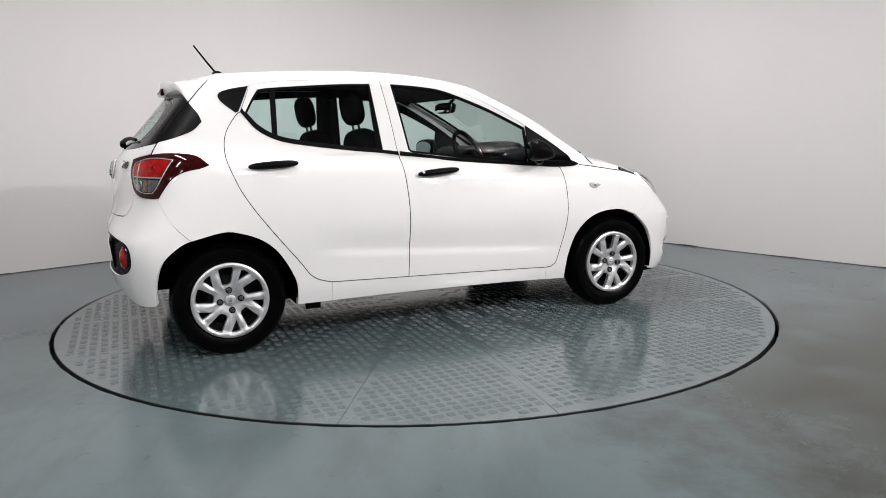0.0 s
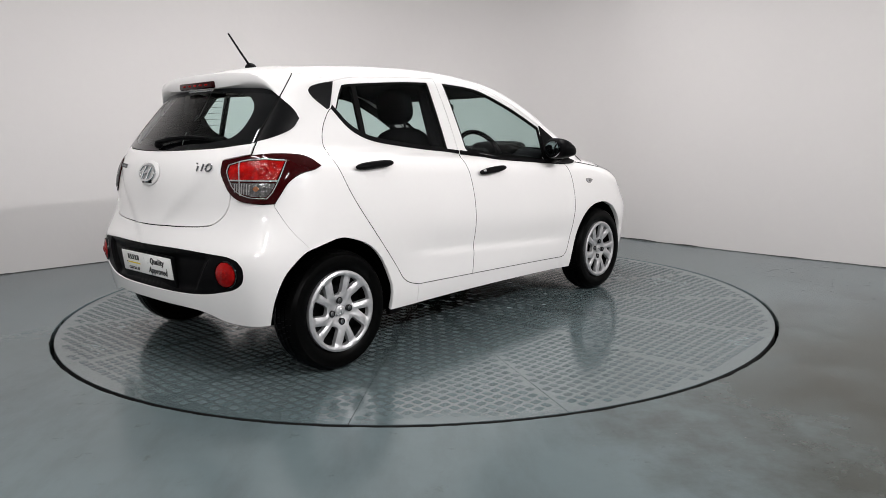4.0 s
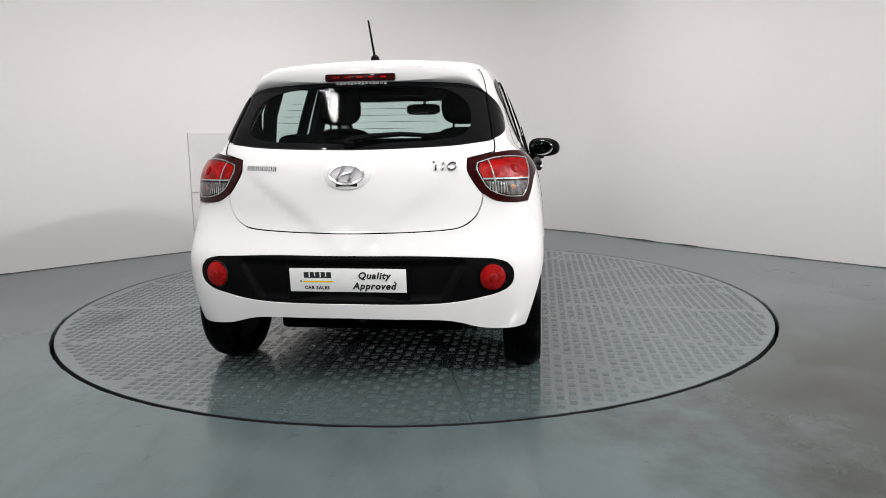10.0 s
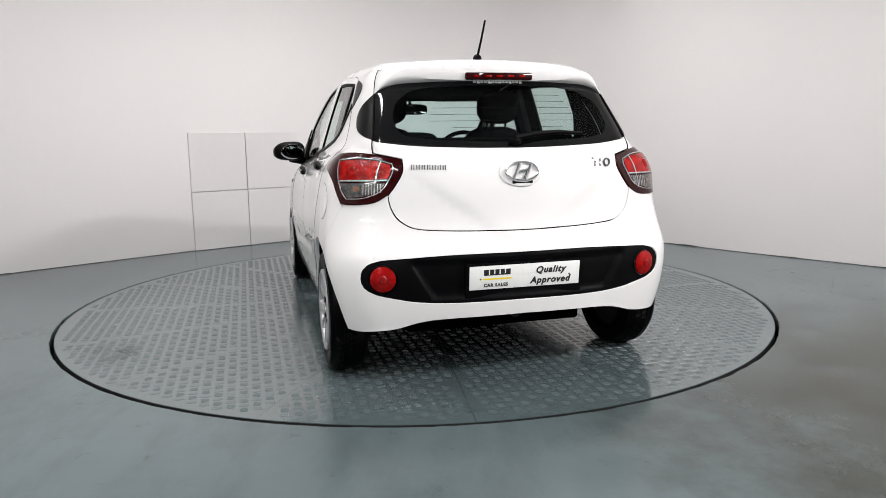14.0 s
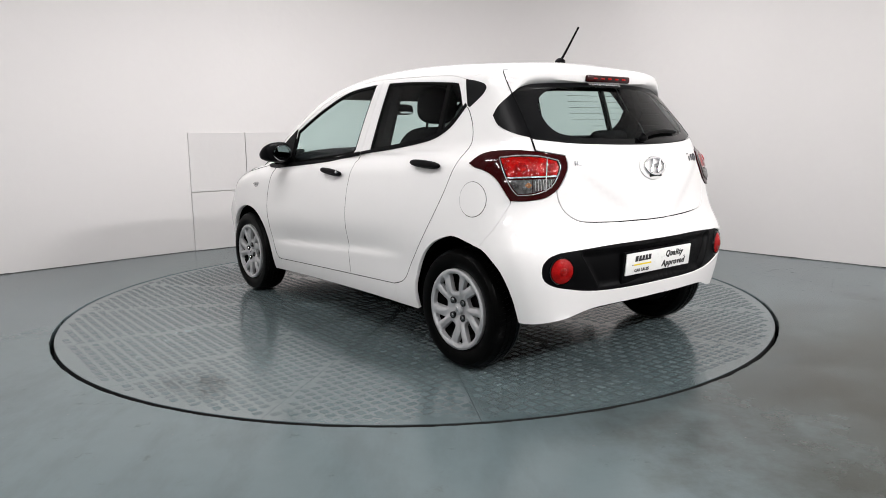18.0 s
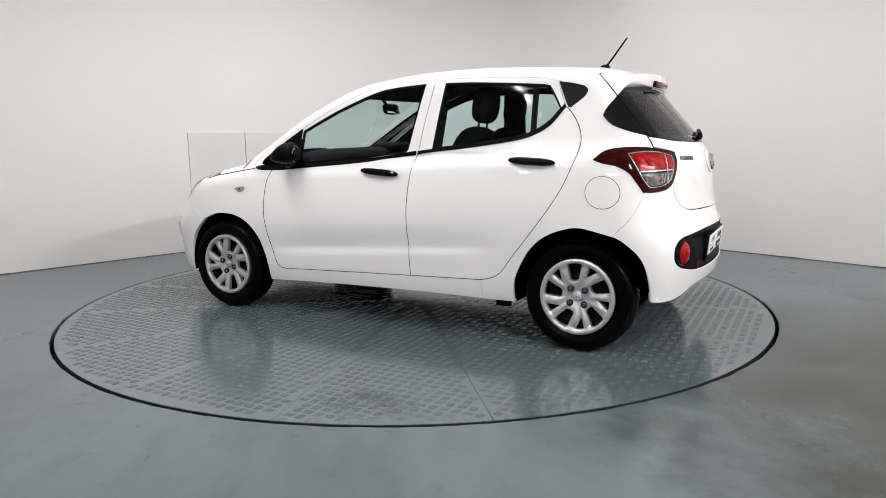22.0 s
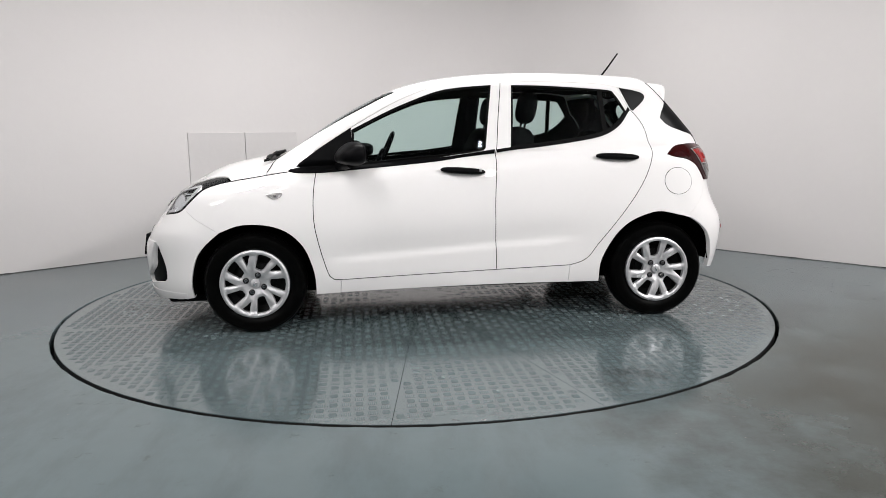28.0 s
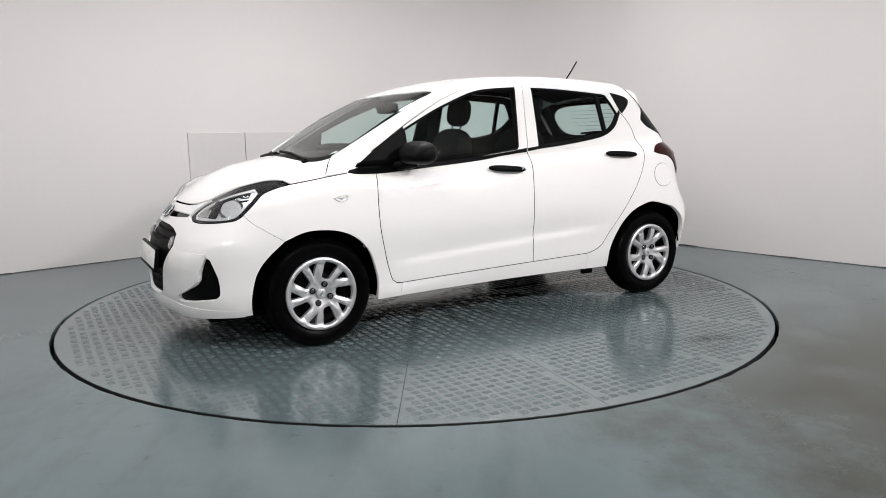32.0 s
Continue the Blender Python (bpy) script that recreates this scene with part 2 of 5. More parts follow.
# ---------------------------------------------------------------- room
def smooth_path(pts, step):
    """A Catmull-Rom curve through the points, sampled about every step."""
    p = [np.array(q, float) for q in pts]
    p = [2 * p[0] - p[1]] + p + [2 * p[-1] - p[-2]]
    out = []
    for i in range(1, len(p) - 2):
        n = max(1, int(round(np.linalg.norm(p[i + 1] - p[i]) / step)))
        for k in range(n):
            t = k / n
            out.append(0.5 * (2 * p[i] + (p[i + 1] - p[i - 1]) * t + (2 * p[i - 1] - 5 * p[i] + 4 * p[i + 1] - p[i + 2]) * t * t
                              + (3 * p[i] - p[i - 1] - 3 * p[i + 1] + p[i + 2]) * t**3))
    out.append(p[-2])
    return np.array(out)


def wall_strip(name, plan, height, thick, label, mat=WALL):
    """An upright wall with its inner face on the plan line."""
    plan = np.array(plan)
    d = np.gradient(plan, axis=0)
    nrm = np.stack([-d[:, 1], d[:, 0]], 1) / np.linalg.norm(d, axis=1, keepdims=True)
    n = len(plan)
    verts, faces = [], []
    for q in (plan, plan + nrm * thick):
        for z in (-0.05, height):
            verts += [(*p, z) for p in q]
    for i in range(n - 1):
        faces += [(i, i + 1, n + i + 1, n + i), (2 * n + i, 3 * n + i, 3 * n + i + 1, 2 * n + i + 1), (n + i, n + i + 1, 3 * n + i + 1, 3 * n + i)]
    faces += [(0, n, 3 * n, 2 * n), (n - 1, 3 * n - 1, 4 * n - 1, 2 * n - 1)]
    return tagged(mesh_object(name, verts, faces, mat, label=label, smooth=len(plan) > 6), kind="structure", category="wall")


PLAN = [(-6.03, -0.95), (-4.8, 0.07), (-3.53, 1.15), (-2.26, 2.24), (-1.6, 2.71), (-1.05, 3.10), (-0.45, 3.46), (0.15, 3.72), (0.62, 3.82), (1.00, 3.77), (1.36, 3.53), (1.69, 3.22),
        (1.95, 2.93), (2.18, 2.58), (2.57, 2.05), (3.11, 1.38), (3.76, 0.64), (4.6, -0.37), (5.6, -1.57)]
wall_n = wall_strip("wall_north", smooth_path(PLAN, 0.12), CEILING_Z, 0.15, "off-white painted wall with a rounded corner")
def wall_foot():
    """The dark, broken joint between wall and floor."""
    plan = smooth_path(PLAN, 0.05)
    d = np.gradient(plan, axis=0)
    nrm = np.stack([-d[:, 1], d[:, 0]], 1) / np.linalg.norm(d, axis=1, keepdims=True)
    rng = np.random.default_rng(5)
    h = 0.006 + 0.008 * np.clip(np.convolve(rng.normal(size=len(plan)), np.ones(5) / 5, "same"), 0, 1.5)
    w = 0.007 + 0.020 * np.clip(np.convolve(rng.normal(size=len(plan)), np.ones(7) / 7, "same"), 0, 1.2)
    n = len(plan)
    a, b, c = plan - nrm * w[:, None], plan - nrm * 0.004, plan - nrm * 0.004
    verts = [(*q, 0.0015) for q in a] + [(*q, 0.004) for q in b] + [(q[0], q[1], z) for q, z in zip(c, h)]
    faces = [(r * n + i, r * n + i + 1, (r + 1) * n + i + 1, (r + 1) * n + i) for r in (0, 1) for i in range(n - 1)]
    return tagged(mesh_object("baseboard", verts, faces, STAIN, label="dark broken joint along the foot of the wall"), kind="structure", category="wall joint")


wall_foot()
# added out of view; both surfaces work as reflectors for the car's sides
wall_s = wall_strip("wall_south", [(5.6, -1.57), (5.6, -11.0), (-6.03, -11.0), (-6.03, -0.95)], CEILING_Z, 0.15, "unseen end wall, kept pale to bounce light onto the car", BOUNCE_WALL)
tagged(part("ceiling", box((13.5, 17, 0.2), (0, -3.0, CEILING_Z + 0.1)), CEIL, label="unseen ceiling, kept pale to bounce light down", smooth=False), category="ceiling", kind="structure")


def ring_floor():
    """The floor sheet with a round opening for the table, and the dark gap round it."""
    n = 768
    rng = np.random.default_rng(3)
    chip = np.convolve(np.tile(rng.normal(size=n), 3), np.hanning(7) / 3, "same")[n:2 * n]
    chip += 1.4 * np.convolve(np.tile(rng.normal(size=n), 3), np.hanning(41) / 14, "same")[n:2 * n]
    r0 = DISC_R + 0.010 + 0.0030 * np.clip(chip, -0.8, 2.2)
    ang = 2 * np.pi * np.arange(n) / n
    c, k = np.cos(ang), np.sin(ang)
    reach = np.minimum(7.0 / np.maximum(np.abs(c), 1e-6), np.where(k > 0, 8.6, 11.6) / np.maximum(np.abs(k), 1e-6))
    verts, faces = [], []
    for r, z in ((r0, -0.12), (r0, -0.004), (r0 + 0.004, 0.0), (2.6, 0.0), (3.4, 0.0), (reach, 0.0)):
        verts += [(float(x), float(y), z) for x, y in zip(r * c, r * k)]
    for j in range(5):
        for i in range(n):
            q = (i + 1) % n
            faces.append((j * n + i, (j + 1) * n + i, (j + 1) * n + q, j * n + q))
    return mesh_object("floor", verts, faces, FLOOR, label="glossy grey-green painted concrete floor")


tagged(ring_floor(), category="floor", kind="structure")
bm = bmesh.new()
bmesh.ops.create_circle(bm, cap_ends=True, segments=96, radius=DISC_R + 0.2)
bmesh.ops.translate(bm, vec=(0, 0, -0.119), verts=bm.verts)
tagged(part("pit_floor", bm, PIT, label="dark pit floor under the turntable", smooth=False), category="floor", kind="structure")


# ---------------------------------------------------------------- car body shape
# Car space: x forwards from the middle of the wheelbase, y to the left, z up from the ground.


def spline(xs, ys, n=5000):
    """A natural cubic through the given stations, as a quick lookup."""
    xs, ys = np.array(xs, float), np.array(ys, float)
    m = len(xs)
    h = np.diff(xs)
    a = np.zeros((m, m))
    b = np.zeros(m)
    a[0, 0] = a[-1, -1] = 1
    for i in range(1, m - 1):
        a[i, i - 1], a[i, i], a[i, i + 1] = h[i - 1], 2 * (h[i - 1] + h[i]), h[i]
        b[i] = 6 * ((ys[i + 1] - ys[i]) / h[i] - (ys[i] - ys[i - 1]) / h[i - 1])
    k = np.linalg.solve(a, b)
    q = np.linspace(xs[0], xs[-1], n)
    i = np.clip(np.searchsorted(xs, q, side="right") - 1, 0, m - 2)
    d, e = q - xs[i], xs[i + 1] - q
    v = (k[i] * e**3 + k[i + 1] * d**3) / (6 * h[i]) + (ys[i] / h[i] - k[i] * h[i] / 6) * e + (ys[i + 1] / h[i] - k[i + 1] * h[i] / 6) * d
    return lambda t: np.interp(t, q, v)


HALF_LOW = spline([0.10, 0.20, 0.27, 0.34, 0.42, 0.50, 0.62, 0.75, 0.85, 0.92, 0.98, 1.05, 1.20],
                  [0.730, 0.772, 0.792, 0.803, 0.809, 0.818, 0.825, 0.816, 0.798, 0.776, 0.745, 0.692, 0.55])
NOSE = spline([0.15, 0.22, 0.35, 0.50, 0.60, 0.70, 0.78, 0.85, 1.0, 1.3],
              [1.83, 1.875, 1.895, 1.90, 1.885, 1.845, 1.80, 1.74, 1.60, 1.3])
TAIL = spline([0.15, 0.25, 0.35, 0.50, 0.60, 0.68, 0.75, 0.83, 0.92, 1.00, 1.10, 1.20, 1.30, 1.40, 1.55],
              [-1.69, -1.722, -1.747, -1.768, -1.757, -1.726, -1.708, -1.700, -1.688, -1.664, -1.60, -1.515, -1.43, -1.35, -1.23])
HOOD = spline([-2.0, -0.6, 0.2, 0.7, 1.07, 1.20, 1.32, 1.46, 1.60, 1.73, 1.85, 2.0],
              [1.15, 1.115, 1.075, 1.04, 1.015, 0.993, 0.970, 0.935, 0.884, 0.817, 0.73, 0.58])
ROOF = spline([-1.7, -1.5, -1.42, -1.22, -1.03, -0.83, -0.64, -0.45, -0.25, -0.06, 0.13, 0.30, 0.48, 0.65, 0.80, 0.95, 1.10, 1.25, 1.6, 2.2],
              [1.40, 1.436, 1.447, 1.467, 1.481, 1.493, 1.500, 1.502, 1.498, 1.486, 1.461, 1.421, 1.349, 1.263, 1.172, 1.074, 0.980, 0.89, 0.64, 0.2])


def smax(a, b, k):
    h = np.clip(0.5 + 0.5 * (a - b) / k, 0, 1)
    return b * (1 - h) + a * h + k * h * (1 - h)


def body_field(x, y, z):
    """Below zero inside the body, above zero outside."""
    ay = np.abs(y)
    lift = (-0.055 * np.clip(x, -1.3, 1.5) + 0.04 * np.clip(-0.5 - x, 0, 0.8)) * np.clip((z - 0.35) / 0.4, 0, 1)
    side = ay - HALF_LOW(z - lift) + 0.07 * np.clip(x - 0.9, 0, 2) ** 2 + 0.055 * np.clip(-0.9 - x, 0, 2) ** 2
    side = side - 0.030 * np.exp(-(((z - 0.48) / 0.20) ** 2)) * np.clip((-0.65 - x) / 0.6, 0, 1) ** 2
    crease = 0.43 - 0.06 * x
    side = side + 0.012 * np.exp(-(((z - crease - 0.045) / np.where(z < crease + 0.045, 0.030, 0.085)) ** 2)) * np.clip((0.80 - np.abs(x - 0.02)) / 0.25, 0, 1)
    low = smax(side, z - HOOD(x) + 0.17 * y * y, 0.10)
    low = smax(low, x - NOSE(z) - 0.032 * np.exp(-((y / 0.28) ** 2)) + (0.19 + 0.11 * np.clip((z - 0.58) / 0.14, 0, 1)) * y * y, 0.30)
    low = low - 0.046 * np.exp(-(((x - 1.56) / 0.17) ** 2) - ((ay - 0.62) / 0.16) ** 2 - ((z - 0.80) / 0.10) ** 2)  # lamp bulge
    back = TAIL(z) + (0.24 + 0.06 * np.clip((z - 0.6) / 0.2, 0, 1)) * y * y - x
    low = smax(low, back, 0.16)
    h = z - 1.02
    cab = ay - (0.716 - 0.29 * h - 0.12 * h * h) + 0.06 * np.clip(-0.6 - x, 0, 2) ** 2 + 0.05 * np.clip(x - 0.4, 0, 2) ** 2 + 1.5 * np.clip(1.0 - 0.04 * x - z, 0, 2)
    cab = smax(cab, z - ROOF(x) + (0.10 - 0.04 * np.clip((x - 0.05) / 0.4, 0, 1)) * y * y, 0.09)
    cab = smax(cab, back, 0.12)
    return -smax(-low, -cab, 0.035)


U_BACK, U_FRONT, U_TURN = -1.0, 1.1, 0.8


def find(p, d, far=2.6):
    """The way along d from the inside points p to the body's skin."""
    lo, hi = np.zeros(len(p)), np.full(len(p), far)
    for _ in range(30):
        mid = (lo + hi) / 2
        q = p + d * mid[:, None]
        out = body_field(q[:, 0], q[:, 1], q[:, 2]) > 0
        hi = np.where(out, mid, hi)
        lo = np.where(out, lo, mid)
    return p + d * hi[:, None]


def round_body(uz):
    """Points of the skin from (u, z): u is x along the flank and goes on round the two ends."""
    u, z = uz[:, 0], uz[:, 1]
    f = np.where(u > U_FRONT, (u - U_FRONT) / U_TURN, np.where(u < U_BACK, (u - U_BACK) / U_TURN, 0))
    p = np.stack([np.clip(u, U_BACK, U_FRONT), 0 * u, z], 1)
    d = np.stack([np.sin(f), np.cos(f), 0 * f], 1)
    return find(p, d)


def top_body(xy):
    """Points of the skin above (x, y)."""
    p = np.stack([xy[:, 0], xy[:, 1], np.full(len(xy), 0.5)], 1)
    return find(p, np.tile([0.0, 0.0, 1.0], (len(xy), 1)), 1.4)


def skin_normal(p):
    e = 0.008
    g = np.stack([body_field(p[:, 0] + e, p[:, 1], p[:, 2]) - body_field(p[:, 0] - e, p[:, 1], p[:, 2]),
                  body_field(p[:, 0], p[:, 1] + e, p[:, 2]) - body_field(p[:, 0], p[:, 1] - e, p[:, 2]),
                  body_field(p[:, 0], p[:, 1], p[:, 2] + e) - body_field(p[:, 0], p[:, 1], p[:, 2] - e)], 1)
    return g / np.maximum(np.linalg.norm(g, axis=1, keepdims=True), 1e-9)

MID_BACK = U_BACK - math.pi / 2 * U_TURN
MID_FRONT = U_FRONT + math.pi / 2 * U_TURN


def curve(*runs, step=0.02):
    """One outline from several runs of points: smooth along a run, with a corner where two runs meet."""
    out = []
    for r in runs:
        q = smooth_path(r, step) if len(r) > 2 else np.array(smooth_path([r[0], r[1]], step))
        if out and np.linalg.norm(out[-1] - q[0]) < 1e-4:
            q = q[1:]
        out += list(q)
    if np.linalg.norm(out[0] - out[-1]) < 1e-4:
        out = out[:-1]
    return np.array(out)


def both(half, mid):
    """Closes an outline that starts and ends on the middle line by its mirror image."""
    h = np.array(half)
    m = h[::-1].copy()
    m[:, 0] = 2 * mid - m[:, 0]
    return np.concatenate([h, m[1:-1] if abs(h[0][0] - mid) < 1e-4 else m])


def both_y(half):
    h = np.array(half)
    m = h[::-1].copy()
    m[:, 1] *= -1
    keep = [i for i in range(len(m)) if abs(m[i][1]) > 1e-4]
    return np.concatenate([h, m[keep]])


def area(p):
    x, y = p[:, 0], p[:, 1]
    return 0.5 * np.sum(x * np.roll(y, -1) - np.roll(x, -1) * y)


def shrink(p, g):
    """Moves an outline inwards by g (outwards where g is below zero)."""
    s = 1 if area(p) > 0 else -1
    e = np.roll(p, -1, 0) - p
    n = np.stack([-e[:, 1], e[:, 0]], 1) * s / np.maximum(np.linalg.norm(e, axis=1, keepdims=True), 1e-9)
    v = n + np.roll(n, 1, 0)
    v /= np.maximum(np.linalg.norm(v, axis=1, keepdims=True), 0.35)
    return p + v * g


def within(q, poly):
    r = np.zeros(len(q), bool)
    a, b = poly, np.roll(poly, -1, 0)
    for (x1, y1), (x2, y2) in zip(a, b):
        if y1 != y2:
            c = ((y1 > q[:, 1]) != (y2 > q[:, 1])) & (q[:, 0] < (x2 - x1) * (q[:, 1] - y1) / (y2 - y1) + x1)
            r ^= c
    return r


def sheet(outline, holes=(), step=0.03):
    """Triangles that fill an outline, with holes, on an even grid of inner points."""
    loops = [np.array(outline)] + [np.array(h) for h in holes]
    pts, edges = [], []
    for l in loops:
        k = len(pts)
        pts += [tuple(p) for p in l]
        edges += [(k + i, k + (i + 1) % len(l)) for i in range(len(l))]
    lo, hi = loops[0].min(0), loops[0].max(0)
    gx, gy = np.meshgrid(np.arange(lo[0] + step / 2, hi[0], step), np.arange(lo[1] + step / 2, hi[1], step))
    gx = gx + (np.arange(gx.shape[0])[:, None] % 2) * step / 2
    g = np.stack([gx.ravel(), gy.ravel()], 1)
    ok = within(g, loops[0])
    for h in loops[1:]:
        ok &= ~within(g, h)
    every = np.concatenate(loops)
    g = g[ok]
    if len(g):
        near = np.array([np.min(np.sum((every - q) ** 2, 1)) for q in g])
        g = g[near > (step * 0.45) ** 2]
    pts += [tuple(p) for p in g]
    v, _, f, *_ = geometry.delaunay_2d_cdt([Vector(p) for p in pts], edges, [], 0, 1e-7)
    v = np.array([(p.x, p.y) for p in v])
    f = np.array([t for t in f if len(t) == 3])
    c = v[f].mean(1)
    ok = within(c, loops[0])
    for h in loops[1:]:
        ok &= ~within(c, h)
    return v, f[ok]


def panel(name, outline, mat, parent, label="", chart="side", holes=(), lift=0.0, depth=0.014, side=1, step=0.03, gap=0.0022, dish=None):
    """A piece of the body's skin inside an outline, with a turned-in edge. side -1 builds its mirror image."""
    o = shrink(np.array(outline), gap) if gap else np.array(outline)
    hs = [shrink(np.array(h), 0.0) for h in holes]
    v, f = sheet(o, hs, step)
    skin = round_body(v) if chart == "side" else top_body(v)
    n = skin_normal(skin)
    off = np.full(len(v), lift) if dish is None else lift + dish(v)
    p = skin + n * off[:, None]
    # faces look outwards
    a, b, c = p[f[:, 0]], p[f[:, 1]], p[f[:, 2]]
    flip = np.sum(np.cross(b - a, c - a) * n[f[:, 0]], 1) < 0
    f = np.where(flip[:, None], f[:, ::-1], f)
    if dish is not None:
        a, b, c = p[f[:, 0]], p[f[:, 1]], p[f[:, 2]]
        fn = np.cross(b - a, c - a)
        n = np.zeros_like(p)
        for k in range(3):
            np.add.at(n, f[:, k], fn)
        n /= np.maximum(np.linalg.norm(n, axis=1, keepdims=True), 1e-12)
        n = np.where(np.abs(off - lift)[:, None] < 2e-4, skin_normal(skin), n)
    e = np.concatenate([f[:, [0, 1]], f[:, [1, 2]], f[:, [2, 0]]])
    key = {(int(i), int(j)) for i, j in e}
    rim = np.array([(i, j) for i, j in key if (j, i) not in key])
    verts, norms, faces = [p], [n], [f]
    k = len(p)
    if depth and len(rim):
        i, j = rim[:, 0], rim[:, 1]
        q = np.concatenate([p[i], p[j], p[j] - n[j] * depth, p[i] - n[i] * depth])
        fn = np.cross(p[j] - p[i], n[i])
        fn /= np.maximum(np.linalg.norm(fn, axis=1, keepdims=True), 1e-12)
        soft = fn * 0.8 + n[i] * 0.6
        verts.append(q)
        norms.append(np.concatenate([soft, soft, fn, fn]))
        m = len(rim)
        r = np.arange(m)
        quad = np.stack([k + m + r, k + r, k + 3 * m + r, k + 2 * m + r], 1)
        faces.append(quad)
    verts, norms = np.concatenate(verts), np.concatenate(norms)
    fl = [tuple(int(x) for x in t) for g in faces for t in g]
    if side < 0:
        verts = verts * [1, -1, 1]
        norms = norms * [1, -1, 1]
        fl = [t[::-1] for t in fl]
    return mesh_object(name, verts, fl, mat, parent, label, normals=norms)


def spot(u, z, side=1, lift=0.0):
    """A place on the skin with its axes: out of the skin, and upwards along it."""
    p = round_body(np.array([[u, z]]))
    n = skin_normal(p)[0]
    p, n = Vector(p[0]), Vector(n)
    if side < 0:
        p.y, n.y = -p.y, -n.y
    up = (Vector((0, 0, 1)) - n * n.z).normalized()
    m = Matrix.Identity(4)
    m.col[0].xyz, m.col[1].xyz, m.col[2].xyz, m.col[3].xyz = up.cross(n), up, n, p + n * lift
    return m


# ---------------------------------------------------------------- the lines of the car, on its left flank: (u, z)
DOOR_FRONT = [(0.827, 0.910), (0.838, 0.848), (0.846, 0.769), (0.848, 0.689), (0.844, 0.608), (0.829, 0.526), (0.810, 0.443), (0.786, 0.358), (0.769, 0.314), (0.746, 0.296), (0.707, 0.291)]
SILL_TOP = [(0.707, 0.291), (0.517, 0.298), (0.153, 0.309), (-0.208, 0.319)]
SILL_BACK = [(-0.208, 0.319), (-0.430, 0.325), (-0.654, 0.331)]
B_LINE = [(-0.277, 1.427), (-0.246, 1.202), (-0.228, 1.032), (-0.220, 1.000), (-0.201, 0.748), (-0.200, 0.584), (-0.204, 0.449), (-0.208, 0.319)]
C_LINE = [(-1.084, 1.243), (-1.112, 1.226), (-1.165, 1.158), (-1.186, 1.090), (-1.178, 1.024), (-1.148, 0.943), (-1.106, 0.846), (-1.048, 0.748), (-0.979, 0.650), (-0.902, 0.551), (-0.821, 0.450), (-0.772, 0.383), (-0.722, 0.350), (-0.654, 0.331)]
C_TOP = [(-1.009, 1.382), (-1.046, 1.312), (-1.084, 1.243)]
TOP_FRONT = [(0.987, 0.916), (0.806, 1.044), (0.622, 1.161), (0.460, 1.254), (0.326, 1.322), (0.157, 1.384), (-0.012, 1.416), (-0.182, 1.426), (-0.277, 1.427)]
TOP_BACK = [(-0.277, 1.427), (-0.419, 1.424), (-0.693, 1.416), (-0.900, 1.404), (-1.009, 1.382)]
GLASS_F = curve([(0.622, 0.938), (0.620, 1.148)], [(0.620, 1.148), (0.460, 1.228), (0.327, 1.288), (0.125, 1.363), (-0.010, 1.388), (-0.217, 1.403)],
                [(-0.217, 1.403), (-0.191, 1.236), (-0.162, 1.033)], [(-0.162, 1.033), (-0.147, 1.016), (0.137, 0.979), (0.335, 0.961), (0.622, 0.938)])
GLASS_R = curve([(-0.311, 1.030), (-0.339, 1.402)], [(-0.339, 1.402), (-0.553, 1.396), (-0.889, 1.373), (-0.965, 1.362)],
                [(-0.965, 1.362), (-1.053, 1.240)], [(-1.053, 1.240), (-0.983, 1.166), (-0.928, 1.129), (-0.875, 1.106), (-0.805, 1.089), (-0.667, 1.068), (-0.497, 1.047), (-0.311, 1.030)])
GLASS_Q = curve([(-1.014, 1.380), (-1.120, 1.367), (-1.195, 1.352)], [(-1.195, 1.352), (-1.222, 1.333), (-1.205, 1.299), (-1.112, 1.239)], [(-1.112, 1.239), (-1.092, 1.246)], [(-1.092, 1.246), (-1.014, 1.380)])
ARCH_F = [(1.532, 0.205), (1.524, 0.305), (1.495, 0.423), (1.442, 0.506), (1.364, 0.583), (1.271, 0.620), (1.187, 0.627), (1.083, 0.614), (0.990, 0.573), (0.914, 0.495), (0.872, 0.393), (0.853, 0.308), (0.850, 0.206)]
ARCH_R = [(-0.840, 0.222), (-0.842, 0.329), (-0.874, 0.415), (-0.937, 0.516), (-1.019, 0.588), (-1.118, 0.630), (-1.200, 0.641), (-1.290, 0.628), (-1.372, 0.586), (-1.440, 0.510), (-1.482, 0.400), (-1.505, 0.280)]
BUMP_F = [(1.364, 0.583), (1.426, 0.627), (1.498, 0.678), (1.547, 0.722)]
BUMP_R = [(-1.333, 0.607), (-1.409, 0.701), (-1.468, 0.808)]
HEAD = curve([(1.965, 0.704), (1.935, 0.734), (1.830, 0.788), (1.708, 0.831), (1.570, 0.871), (1.466, 0.887), (1.406, 0.892), (1.366, 0.886), (1.322, 0.867)],
             [(1.322, 0.867), (1.396, 0.850), (1.451, 0.830), (1.476, 0.809), (1.500, 0.777), (1.547, 0.722)], [(1.547, 0.722), (1.582, 0.698), (1.678, 0.683), (1.820, 0.673), (1.925, 0.682), (1.965, 0.704)])
HEAD_LOW = [(1.547, 0.722), (1.582, 0.698), (1.678, 0.683), (1.820, 0.673), (1.925, 0.682), (1.965, 0.704)]
